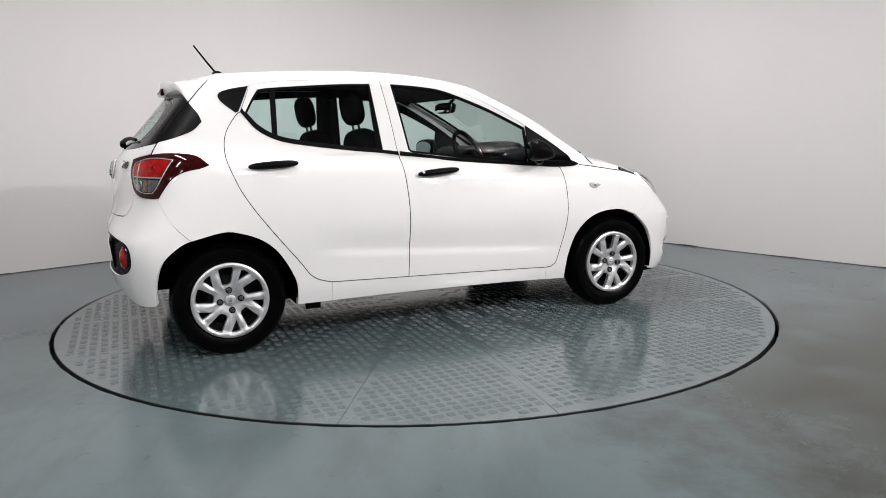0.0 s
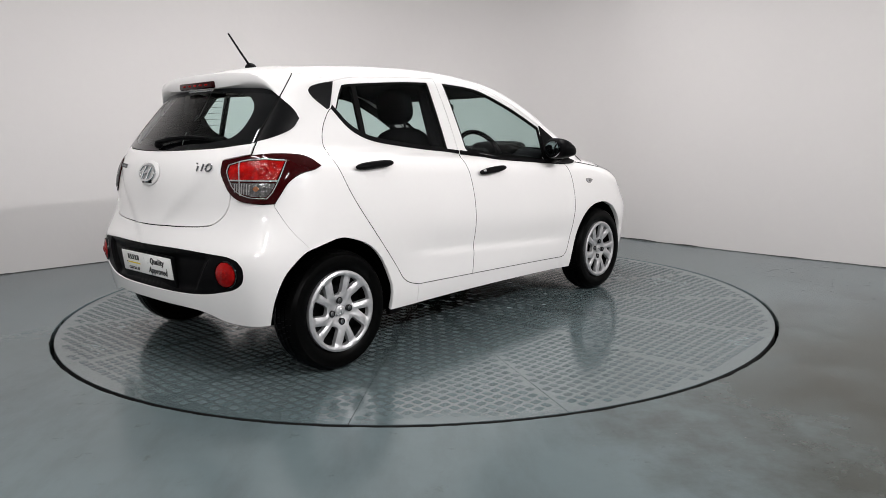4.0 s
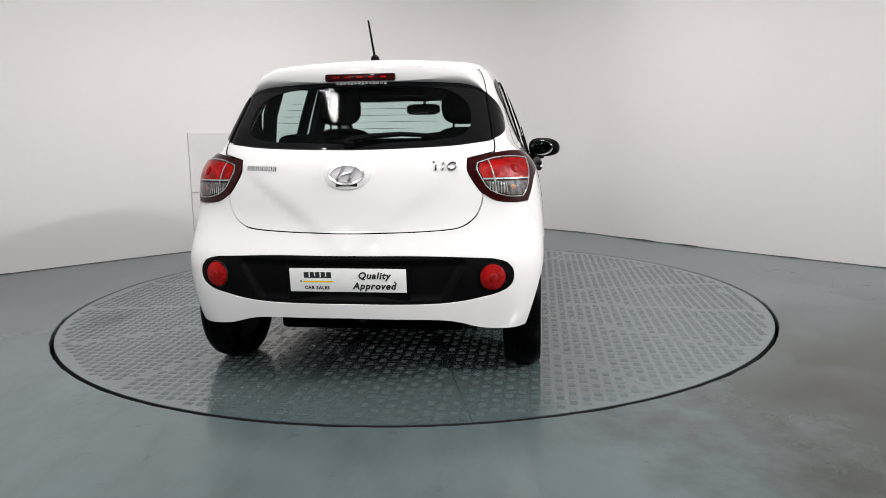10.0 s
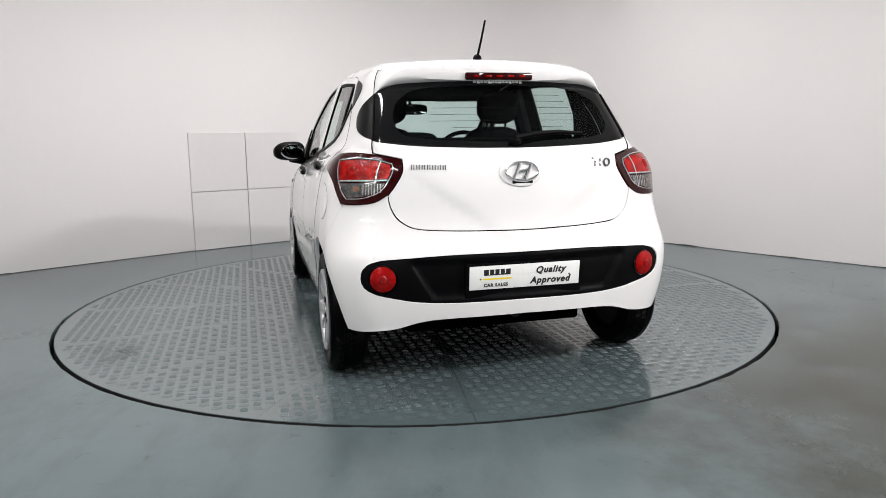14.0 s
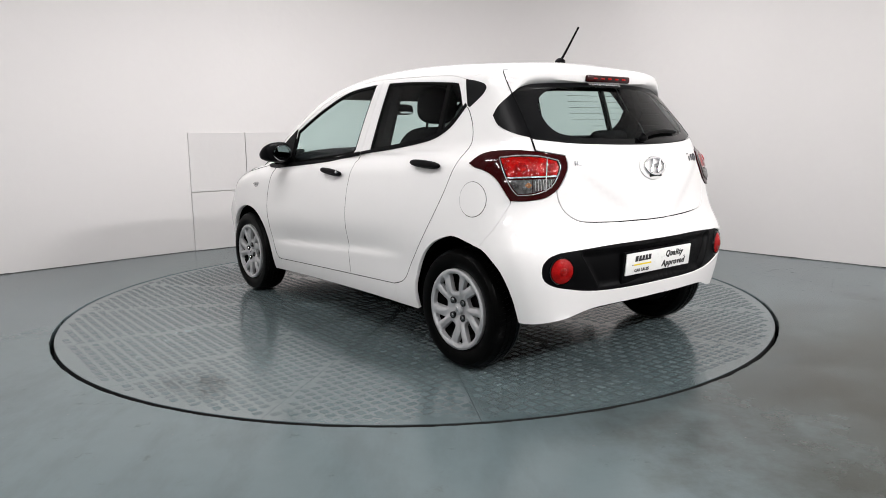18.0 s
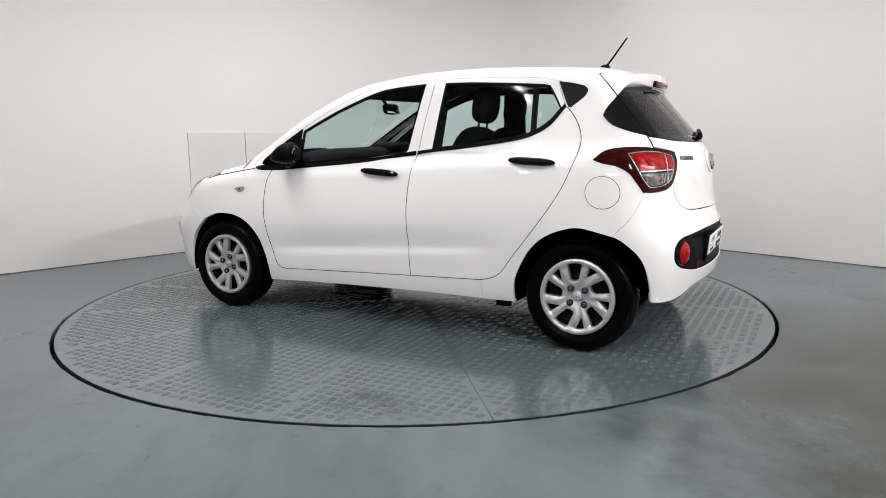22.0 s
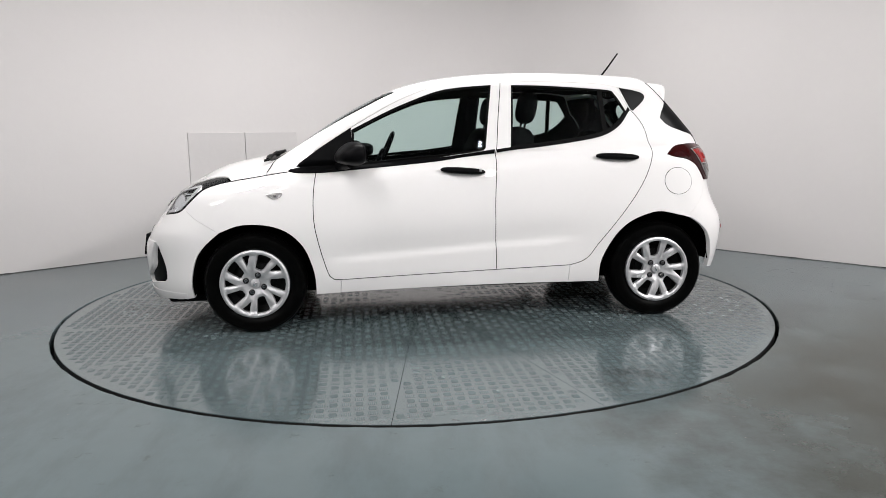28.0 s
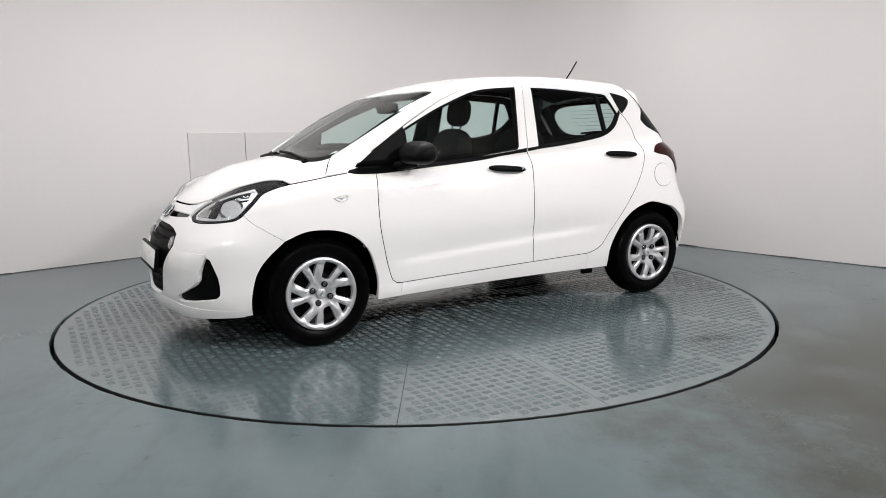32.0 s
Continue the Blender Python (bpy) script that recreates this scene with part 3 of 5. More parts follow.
TAIL_LAMP = curve([(-1.250, 0.978), (-1.307, 1.019), (-1.390, 1.035), (-1.530, 1.034), (-1.690, 1.010)], [(-1.690, 1.010), (-1.699, 0.958), (-1.675, 0.901), (-1.648, 0.859), (-1.601, 0.829), (-1.530, 0.819), (-1.466, 0.820)],
                  [(-1.466, 0.820), (-1.438, 0.866), (-1.404, 0.915), (-1.352, 0.948), (-1.290, 0.962), (-1.250, 0.978)])
HATCH_LOW = [(-1.648, 0.859), (-1.657, 0.814), (-1.683, 0.766), (-1.728, 0.731), (-1.783, 0.714), (-1.910, 0.706), (-2.078, 0.702), (MID_BACK, 0.701)]
GLASS_LOW = [(-1.538, 1.090), (-1.613, 1.081), (-1.756, 1.067), (-2.015, 1.058), (MID_BACK, 1.055)]
GLASS_TOP = [(-1.401, 1.298), (-1.430, 1.322), (-1.513, 1.347), (-1.713, 1.362), (-1.932, 1.369), (MID_BACK, 1.370)]
HATCH_SIDE = [(-1.401, 1.298), (-1.470, 1.205), (-1.538, 1.090)]


def flat_of(points):
    """Plan positions (x, y) of points given on the flank."""
    p = round_body(np.array(points, float))
    return [(a, b) for a, b, _ in p]


def handle_scoop(um, zm):
    """The shallow finger scoop pressed into a door below its handle."""
    def press(v):
        q = 1 - ((v[:, 0] - um) / 0.088) ** 2 - ((v[:, 1] - zm) / 0.036) ** 2
        return -0.0110 * np.clip(q, 0, 1) ** 0.55
    return press


def wheel(name, label):
    w = new(name)
    R, r = 0.288, 0.197
    t = lathe([(r - 0.004, 0.05), (r + 0.004, 0.074), (r + 0.02, 0.083), (0.245, 0.088), (0.268, 0.084), (0.280, 0.070), (R - 0.002, 0.055), (R, 0.02), (R, -0.02), (R - 0.002, -0.055), (0.280, -0.072), (0.262, -0.086), (0.21, -0.085), (r - 0.004, -0.06)], 72)
    part("tyre", t, TYRE, w, "black rubber tyre")
    # tread blocks round the shoulder
    verts, faces = [], []
    for row, (y0, y1) in enumerate([(-0.062, -0.034), (-0.028, -0.003), (0.003, 0.028), (0.034, 0.066)]):
        for i in range(64):
            a0, a1 = 2 * math.pi * (i + 0.5 * (row % 2)) / 64, 2 * math.pi * (i + 0.82 + 0.5 * (row % 2)) / 64
            k = len(verts)
            for rr in (R - 0.004, R + 0.0035):
                for a, y in ((a0, y0), (a1, y0), (a1 + 0.02, y1), (a0 + 0.02, y1)):
                    rq = rr - (0.009 if max(abs(y0), abs(y1)) > 0.06 and abs(y) > 0.06 else 0.0)
                    verts.append((rq * math.cos(a), y, rq * math.sin(a)))
            faces += [(k + 4, k + 7, k + 6, k + 5)] + [(k + j, k + (j + 1) % 4, k + 4 + (j + 1) % 4, k + 4 + j) for j in range(4)]
    tagged(mesh_object("tread", verts, faces, TYRE, w), kind="stuff")
    part("steel_wheel", lathe([(r - 0.002, 0.06), (r - 0.016, 0.05), (r - 0.02, 0.0), (0.14, -0.01), (0.09, 0.012), (0.03, 0.012), (0.03, -0.03), (r - 0.012, -0.055)], 48), STEEL, w, "dark steel wheel behind the cover")
    part("brake_disc", lathe([(0.115, -0.004), (0.115, 0.004), (0.03, 0.006), (0.03, -0.006)], 40), STEEL, w)

    # five split spokes: five wide and five small openings
    def at(rr, deg):
        return (rr * math.cos(radians(deg)), rr * math.sin(radians(deg)))

    holes = []

    def slot(rr, off, deg, lean=60):
        """A point at a radius along a spoke gap and an offset to its side; the spokes lean with the radius."""
        deg += lean * (rr - 0.135)
        c, s = math.cos(radians(deg)), math.sin(radians(deg))
        return (rr * c - off * s, rr * s + off * c)

    for k in range(5):
        a = 90 + 72 * k
        holes.append(curve([slot(0.090, -0.023, a), slot(0.082, -0.014, a), slot(0.081, 0.013, a), slot(0.090, 0.024, a)], [slot(0.090, 0.024, a), slot(0.155, 0.038, a)], [slot(0.155, 0.038, a), slot(0.166, 0.038, a), slot(0.171, 0.030, a)],
                           [slot(0.171, 0.030, a), slot(0.174, 0.0, a), slot(0.171, -0.029, a)], [slot(0.171, -0.029, a), slot(0.165, -0.038, a), slot(0.155, -0.037, a)], [slot(0.155, -0.037, a), slot(0.090, -0.023, a)], step=0.006))
        b = a + 33.5
        holes.append(curve([slot(0.108, -0.0012, b, 110), slot(0.108, 0.0012, b, 110)], [slot(0.108, 0.0012, b, 110), slot(0.166, 0.0235, b, 110)], [slot(0.166, 0.0235, b, 110), slot(0.170, 0.0, b, 110), slot(0.166, -0.0235, b, 110)],
                           [slot(0.166, -0.0235, b, 110), slot(0.108, -0.0012, b, 110)], step=0.006))
    rim = np.array([at(0.1955, 360 * i / 120) for i in range(120)])
    v, f = sheet(rim, holes, 0.0055)
    rr = np.hypot(v[:, 0], v[:, 1])
    ang = np.degrees(np.arctan2(v[:, 1], v[:, 0]))
    ridge = np.abs((ang - 90 + 36) % 72 - 36)
    y = 0.070 + 0.012 * np.clip((rr - 0.158) / 0.03, 0, 1) - 0.005 * np.clip((rr - 0.185) / 0.0105, 0, 1) - 0.010 * np.cos(np.clip(rr / 0.14, 0, 1) * math.pi) * 0.9
    mids = np.array([h.mean(0) for h in holes])
    spoke = np.exp(-((ridge - 24 + 20 * np.clip(0.12 - rr, 0, 1)) / 5.0) ** 2) * np.clip((rr - 0.05) / 0.03, 0, 1) * np.clip((0.165 - rr) / 0.02, 0, 1)
    y = y + 0.0030 * spoke
    # spokes are domed between the openings
    rims = np.concatenate(holes)
    away = np.sqrt(np.array([np.min(np.sum((rims - q) ** 2, 1)) for q in v]))
    y = y + 0.0040 * np.clip(away / 0.013, 0, 1) * np.clip((rr - 0.030) / 0.035, 0, 1) * np.clip((0.190 - rr) / 0.014, 0, 1)
    p = np.stack([v[:, 0], y, v[:, 1]], 1)
    e = np.concatenate([f[:, [0, 1]], f[:, [1, 2]], f[:, [2, 0]]])
    key = {(int(i), int(j)) for i, j in e}
    edge = [(i, j) for i, j in key if (j, i) not in key]
    verts = [tuple(q) for q in p]
    faces = [tuple(int(x) for x in t)[::-1] for t in f]
    for i, j in edge:
        k = len(verts)
        low = []
        for q in (p[j], p[i]):
            # the walls of the openings slope inwards
            m = mids[np.argmin(np.hypot(mids[:, 0] - q[0], mids[:, 1] - q[2]))]
            d = np.array([m[0] - q[0], 0, m[1] - q[2]]) if math.hypot(q[0], q[2]) < 0.182 else np.zeros(3)
            d = d / max(np.linalg.norm(d), 1e-9)
            low += [tuple(q + d * 0.0030 - [0, 0.020, 0])]
        verts += [tuple(p[i]), tuple(p[j])] + low
        faces.append((k, k + 1, k + 2, k + 3))
    part_ob = mesh_object("wheel_cover", verts, faces, ALLOY, w, "silver five-spoke wheel cover", smooth=True)
    part_ob.data.set_sharp_from_angle(angle=radians(24))
    cap = part("centre_cap", lathe([(0.0005, 0.074), (0.020, 0.073), (0.0265, 0.070), (0.028, 0.060), (0.0005, 0.055)], 28), ALLOY, w)
    cap.location = (0, 0.004, 0)
    part("cap_mark", box((0.026, 0.002, 0.013), (0, 0.0785, 0), 0.0008), CHROME, w)
    for k in range(4):
        a = radians(73 + 90 * k)
        n = part("wheel_bolt", lathe([(0.0005, 0.073), (0.007, 0.073), (0.0085, 0.070), (0.0115, 0.069), (0.0115, 0.055), (0.0005, 0.055)], 12), DARK_CHROME, w)
        n.location = (0.053 * math.cos(a), 0.0085, 0.053 * math.sin(a))
        s = part("bolt_seat", lathe([(0.0117, 0.0700), (0.0165, 0.0700), (0.0175, 0.055), (0.0117, 0.055)], 16), GLOSS, w)
        s.location = n.location
    return w


def build_car():
    car = new("car")
    tagged(car, "white five-door hatchback with black handles, parked on the turntable", "car")

    for s in (1, -1):
        # doors
        out = curve([(0.812, 1.040), (0.827, 0.910)], DOOR_FRONT, SILL_TOP, B_LINE[::-1], [q for q in TOP_FRONT[::-1] if q[0] < 0.80] + [(0.812, 1.040)])
        d = panel("front_door", out, WHITE, car, "white front door", holes=[GLASS_F], side=s, gap=0.0024, depth=0.005, step=0.019, dish=handle_scoop(-0.012, 0.884))
        panel("door_lining", shrink(out, -0.010), LINING, d, holes=[shrink(GLASS_F, 0.002)], lift=-0.013, depth=0, gap=0, side=s, step=0.04)
        panel("window_seal", shrink(GLASS_F, -0.004), SEAL, d, holes=[shrink(GLASS_F, 0.013)], lift=-0.003, depth=0.012, gap=0, side=s)
        panel("window_pane", shrink(GLASS_F, 0.010), PANE, d, "green-tinted door glass", lift=-0.009, depth=0, gap=0, side=s).visible_shadow = False
        panel("belt_strip", curve([(0.625, 0.938), (0.335, 0.961), (0.137, 0.979), (-0.155, 1.014)], [(-0.155, 1.014), (-0.214, 1.022)], [(-0.214, 1.022), (-0.213, 1.000)], [(-0.213, 1.000), (-0.140, 0.992), (0.137, 0.958), (0.335, 0.941), (0.625, 0.918)], [(0.625, 0.918), (0.625, 0.938)]), TRIM, d, lift=0.006, depth=0.02, gap=0, side=s, step=0.012)
        sail = curve([(0.984, 0.916), (0.806, 1.043), (0.622, 1.159)], [(0.622, 1.159), (0.618, 1.04), (0.622, 0.918)], [(0.622, 0.918), (0.71, 0.910), (0.806, 0.905), (0.93, 0.906), (0.984, 0.916)])
        panel("mirror_sail", sail, TRIM, d, "black triangular mirror trim", lift=0.008, depth=0.02, gap=0.001, side=s, step=0.014)

        out = curve(B_LINE, SILL_BACK, C_LINE[::-1], C_TOP[::-1], TOP_BACK[::-1])
        d = panel("rear_door", out, WHITE, car, "white rear door", holes=[GLASS_R], side=s, gap=0.0024, depth=0.005, step=0.019, dish=handle_scoop(-0.937, 0.946))
        panel("door_lining", shrink(out, -0.010), LINING, d, holes=[shrink(GLASS_R, 0.002)], lift=-0.013, depth=0, gap=0, side=s, step=0.04)
        panel("window_seal", shrink(GLASS_R, -0.004), SEAL, d, holes=[shrink(GLASS_R, 0.012)], lift=-0.003, depth=0.012, gap=0, side=s)
        panel("window_pane", shrink(GLASS_R, 0.010), PANE, d, "green-tinted door glass", lift=-0.009, depth=0, gap=0, side=s).visible_shadow = False
        panel("window_divider", curve([(-0.872, 1.372), (-0.900, 1.370)], [(-0.900, 1.370), (-0.912, 1.122)], [(-0.912, 1.122), (-0.886, 1.112)], [(-0.886, 1.112), (-0.872, 1.372)]), SEAL, d, lift=-0.004, depth=0.02, gap=0, side=s)
        panel("belt_strip", curve([(-0.226, 1.021), (-0.311, 1.032), (-0.497, 1.049), (-0.667, 1.070), (-0.805, 1.091), (-0.875, 1.108), (-0.928, 1.131), (-0.983, 1.168), (-1.053, 1.242), (-1.070, 1.262)], [(-1.070, 1.262), (-1.082, 1.244)], [(-1.082, 1.244), (-0.995, 1.155), (-0.935, 1.115), (-0.880, 1.092), (-0.807, 1.075), (-0.667, 1.054), (-0.497, 1.033), (-0.311, 1.015), (-0.226, 1.004)], [(-0.226, 1.004), (-0.226, 1.021)]), TRIM, d, lift=0.005, depth=0.02, gap=0, side=s, step=0.012)

        # wings, sills, quarters
        out = curve([(0.827, 0.910), (0.987, 0.916)], [(0.987, 0.916), (1.117, 0.896), (1.322, 0.867)], [(1.322, 0.867), (1.396, 0.850), (1.451, 0.830), (1.476, 0.809), (1.500, 0.777), (1.547, 0.722)], BUMP_F[::-1], ARCH_F[4:], [(0.850, 0.206), (0.711, 0.211)], [(0.711, 0.211), (0.707, 0.291)], DOOR_FRONT[::-1])
        w = panel("front_wing", out, WHITE, car, "white front wing", side=s, depth=0.03, gap=0.001)
        ind = curve([(1.105, 0.788), (1.065, 0.799), (1.020, 0.800), (1.028, 0.778), (1.062, 0.767), (1.105, 0.788)], step=0.008)
        panel("side_indicator", ind, SMOKE, w, "clear side indicator lamp", lift=0.006, depth=0.008, gap=0, side=s, step=0.012)
        panel("indicator_bulb", curve([(1.068, 0.789), (1.055, 0.790), (1.050, 0.780), (1.062, 0.777), (1.068, 0.789)], step=0.005), GREY_LENS, w, lift=0.009, depth=0.004, gap=0, side=s, step=0.01)

        out = curve(SILL_TOP + SILL_BACK[1:], [(-0.654, 0.331), (-0.650, 0.223)], [(-0.650, 0.223), (-0.211, 0.226), (0.354, 0.220), (0.711, 0.211)], [(0.711, 0.211), (0.707, 0.291)])
        panel("sill", out, WHITE, car, side=s, depth=0.05)

        seam = [(-1.009, 1.382), (-1.10, 1.395), (-1.20, 1.405), (-1.298, 1.412)]
        garnish = curve([(-1.309, 1.195), (-1.335, 1.238), (-1.403, 1.296)], HATCH_SIDE, [(-1.538, 1.090), (-1.449, 1.112), (-1.356, 1.148), (-1.309, 1.195)])
        lampside = [(-1.466, 0.820), (-1.438, 0.866), (-1.404, 0.915), (-1.352, 0.948), (-1.290, 0.962), (-1.250, 0.978)]
        out = curve(seam, [(-1.298, 1.412), (-1.350, 1.358), (-1.401, 1.298)], HATCH_SIDE, [(-1.538, 1.090), (-1.556, 1.033)], [(-1.556, 1.033), (-1.390, 1.035), (-1.307, 1.019), (-1.250, 0.978)], lampside[::-1], BUMP_R[::-1], [(-1.333, 0.607)] + ARCH_R[6::-1], [(-0.840, 0.222), (-0.650, 0.223)], [(-0.650, 0.223), (-0.654, 0.331)], C_LINE[::-1], C_TOP[::-1])
        q = panel("rear_quarter", out, WHITE, car, "white rear quarter with round filler lid" if s > 0 else "white rear quarter", side=s, gap=0.0009, depth=0.02, step=0.025)
        panel("quarter_lining", shrink(out, 0.02), LINING, q, lift=-0.024, depth=0, gap=0, side=s, step=0.05)
        panel("quarter_window", GLASS_Q, SATIN, q, "black quarter glass", lift=0.003, depth=0.006, gap=0.001, side=s, step=0.015)
        panel("pillar_trim", garnish, SATIN, q, "gloss black pillar trim", lift=0.003, depth=0.01, gap=0.001, side=s, step=0.018)
        if s > 0:
            lid = np.array([(-1.292 + 0.075 * math.cos(a), 0.820 + 0.079 * math.sin(a)) for a in np.linspace(0, 2 * math.pi, 60, endpoint=False)])
            panel("filler_lid_gap", lid, SEAL, q, lift=0.0006, depth=0, gap=-0.0015, side=s)
            panel("filler_lid", lid, WHITE, q, "round white filler lid", lift=0.0024, depth=0.006, gap=0.0012, side=s, step=0.02)

        # door handles in shallow cups
        for door, u0, z0, u1, z1 in (("front", 0.113, 0.890, -0.138, 0.911), ("rear", -0.812, 0.956, -1.062, 0.971)):
            h = new("door_handle")
            h.parent = car
            um, zm = (u0 + u1) / 2, (z0 + z1) / 2
            m = spot(um, zm, s)
            slope = math.degrees(math.atan2(z1 - z0, u1 - u0)) + 180
            m = m @ pose(0, 0, 0, 0, 0, slope if s > 0 else -slope)
            tagged(h, "black plastic pull handle")
            grip = cushion((0.262, 0.037, 0.036), (0, -0.003, 0.018), None, 0.74)
            bmesh.ops.transform(grip, matrix=m, verts=grip.verts)
            part("grip", grip, TRIM, h)
            if door == "front":
                lock = lathe([(0.0005, 0.005), (0.007, 0.005), (0.009, 0.002), (0.009, -0.004), (0.0005, -0.004)], 16)
                bmesh.ops.transform(lock, matrix=m @ pose((0.100 if s < 0 else -0.100) * (-1 if s > 0 else -1), 0, 0.034, 90), verts=lock.verts)
                part("lock", lock, CHROME, h)

        # mirror
        mir = new("door_mirror")
        mir.parent = car
        tagged(mir, "black plastic door mirror")
        t = pose(0, 0, 0, 0, 0, 22 * s)
        shell = bmesh.new()
        bmesh.ops.create_uvsphere(shell, u_segments=28, v_segments=16, radius=1)
        for v in shell.verts:
            x, y, z = v.co
            x = x * 0.115 if x > 0 else x * 0.040
            wide = 0.112 * (1 + 0.05 * z)
            tall = 0.070 if z > 0 else 0.062
            v.co = (x, math.copysign(abs(y) ** 0.7, y) * wide, math.copysign(abs(z) ** (0.85 if z > 0 else 0.6), z) * tall * (1 - 0.10 * y * s))
            fore = max(v.co.x, 0) / 0.115
            v.co.z = v.co.z * (1 - 0.45 * fore * fore) - 0.020 * fore * fore
        bmesh.ops.transform(shell, matrix=Matrix.Translation((0.600, 0.836 * s, 1.010)) @ t, verts=shell.verts)
        part("mirror_shell", shell, TRIM, mir)
        g = ball((-0.0375, 0, 0), (0.004, 0.086, 0.052))
        bmesh.ops.transform(g, matrix=Matrix.Translation((0.600, 0.836 * s, 1.010)) @ t, verts=g.verts)
        part("mirror_glass", g, MIRROR, mir, "mirror glass")
        part("mirror_arm", tube([(0.70, 0.725 * s, 0.945), (0.67, 0.765 * s, 0.945), (0.63, 0.83 * s, 0.960)], 0.026, 10), TRIM, mir)

        # lamps
        hl = new("headlamp")
        hl.parent = car
        tagged(hl, "clear headlamp with silver reflector and black trim")
        panel("housing", HEAD, LINING, hl, lift=-0.012, depth=0.02, gap=0.001, side=s)
        inner = curve([(1.905, 0.706), (1.880, 0.737), (1.800, 0.771), (1.683, 0.812), (1.578, 0.840), (1.514, 0.852), (1.494, 0.835), (1.527, 0.783), (1.572, 0.729), (1.623, 0.706), (1.758, 0.694), (1.880, 0.692), (1.905, 0.706)])
        panel("bezel", inner, HEAD_IN, hl, "silver lamp bezel", holes=[shrink(inner, 0.012)], lift=-0.006, depth=0.02, gap=0, side=s)
        panel("lamp_floor", shrink(inner, 0.008), HEAD_IN, hl, "silver lamp interior", lift=-0.010, depth=0, gap=0, side=s, step=0.02)
        bowl = curve([(1.570, 0.730), (1.556, 0.783), (1.616, 0.812), (1.682, 0.790), (1.692, 0.742), (1.660, 0.712), (1.602, 0.714), (1.570, 0.730)], step=0.010)
        cen = bowl.mean(0)
        panel("reflector", bowl, BOWL, hl, "silver headlamp bowl", lift=-0.0075, depth=0.004, gap=0, side=s, step=0.010, dish=lambda v: -0.022 * np.clip(1 - np.hypot((v[:, 0] - cen[0]) / 0.066, (v[:, 1] - cen[1]) / 0.042) ** 2, 0, 1))
        part("bulb", ball((0, 0, -0.020), (0.007, 0.007, 0.010)), SMOKE, hl).matrix_basis = spot(cen[0], cen[1], s)
        for k in range(5):
            z0 = 0.704 + k * 0.0175
            shift = 0.004 * k
            panel("dark_rib", curve([(1.702 - shift, z0), (1.770 - shift, z0)], [(1.770 - shift, z0), (1.766 - shift, z0 + 0.0160)], [(1.766 - shift, z0 + 0.0160), (1.698 - shift, z0 + 0.0160)], [(1.698 - shift, z0 + 0.0160), (1.702 - shift, z0)]), LINING, hl, lift=-0.004, depth=0.006, gap=0, side=s)
        panel("dark_brow", curve([(1.800, 0.752), (1.700, 0.793), (1.600, 0.822), (1.528, 0.834)], [(1.528, 0.834), (1.530, 0.823)], [(1.530, 0.823), (1.620, 0.806), (1.700, 0.776), (1.795, 0.738)], [(1.795, 0.738), (1.800, 0.752)]), LINING, hl, lift=-0.005, depth=0.004, gap=0, side=s)
        pos = curve([(1.785, 0.708), (1.778, 0.750), (1.825, 0.746), (1.878, 0.722), (1.878, 0.703), (1.785, 0.708)], step=0.012)
        panel("position_lamp", pos, SMOKE, hl, lift=-0.006, depth=0.005, gap=0, side=s, step=0.014)
        for k in range(3):
            z0 = 0.795 + k * 0.017
            panel("dark_rib", curve([(1.530, z0), (1.575, z0 - 0.004)], [(1.575, z0 - 0.004), (1.572, z0 + 0.004)], [(1.572, z0 + 0.004), (1.527, z0 + 0.008)], [(1.527, z0 + 0.008), (1.530, z0)]), GLOSS, hl, lift=-0.007, depth=0.003, gap=0, side=s)
        panel("lens", HEAD, CLEAR, hl, "clear lamp lens", lift=0.002, depth=0.0, gap=0.003, side=s).visible_shadow = False

        tl = new("tail_lamp")
        tl.parent = car
        tagged(tl, "red and clear wraparound tail lamp")
        panel("lamp_body", TAIL_LAMP, RED_DARK, tl, "dark red outer lens", lift=0.006, depth=0.03, gap=0.002, side=s, step=0.022)
        ring = curve([(-1.408, 1.004), (-1.493, 1.012), (-1.578, 1.007), (-1.655, 0.990)], [(-1.655, 0.990), (-1.665, 0.960), (-1.650, 0.917), (-1.624, 0.875), (-1.564, 0.847), (-1.494, 0.842)], [(-1.494, 0.842), (-1.472, 0.868), (-1.448, 0.915), (-1.408, 1.004)])
        panel("lamp_outline", ring, SMOKE, tl, "pale lamp outline", holes=[shrink(ring, 0.0032)], lift=0.010, depth=0.005, gap=0, side=s)
        up = curve([(-1.418, 0.998), (-1.493, 1.004), (-1.578, 0.999), (-1.646, 0.984)], [(-1.646, 0.984), (-1.656, 0.960), (-1.645, 0.926)], [(-1.645, 0.926), (-1.455, 0.922)], [(-1.455, 0.922), (-1.418, 0.998)])
        panel("red_lens", up, RED, tl, "bright red lens", lift=0.009, depth=0.004, gap=0, side=s, step=0.02)
        for k in range(7):
            o = part("lens_flute", box((0.004, 0.050 - 0.003 * abs(k - 2), 0.003), bevel=0.001, segments=1), SMOKE, tl)
            o.matrix_basis = spot(-1.560 - k * 0.0105, 0.883 + 0.001 * k, s, 0.0105)
        panel("lamp_divider", curve([(-1.604, 0.999), (-1.598, 0.858)], [(-1.598, 0.858), (-1.601, 0.857)], [(-1.601, 0.857), (-1.607, 0.998)], [(-1.607, 0.998), (-1.604, 0.999)]), SMOKE, tl, lift=0.0115, depth=0.004, gap=0, side=s)
        panel("indicator_bulb", curve([(-1.520, 0.885), (-1.532, 0.897), (-1.546, 0.886), (-1.534, 0.874), (-1.520, 0.885)], step=0.006), AMBER, tl, lift=0.0105, depth=0.003, gap=0, side=s, step=0.008)
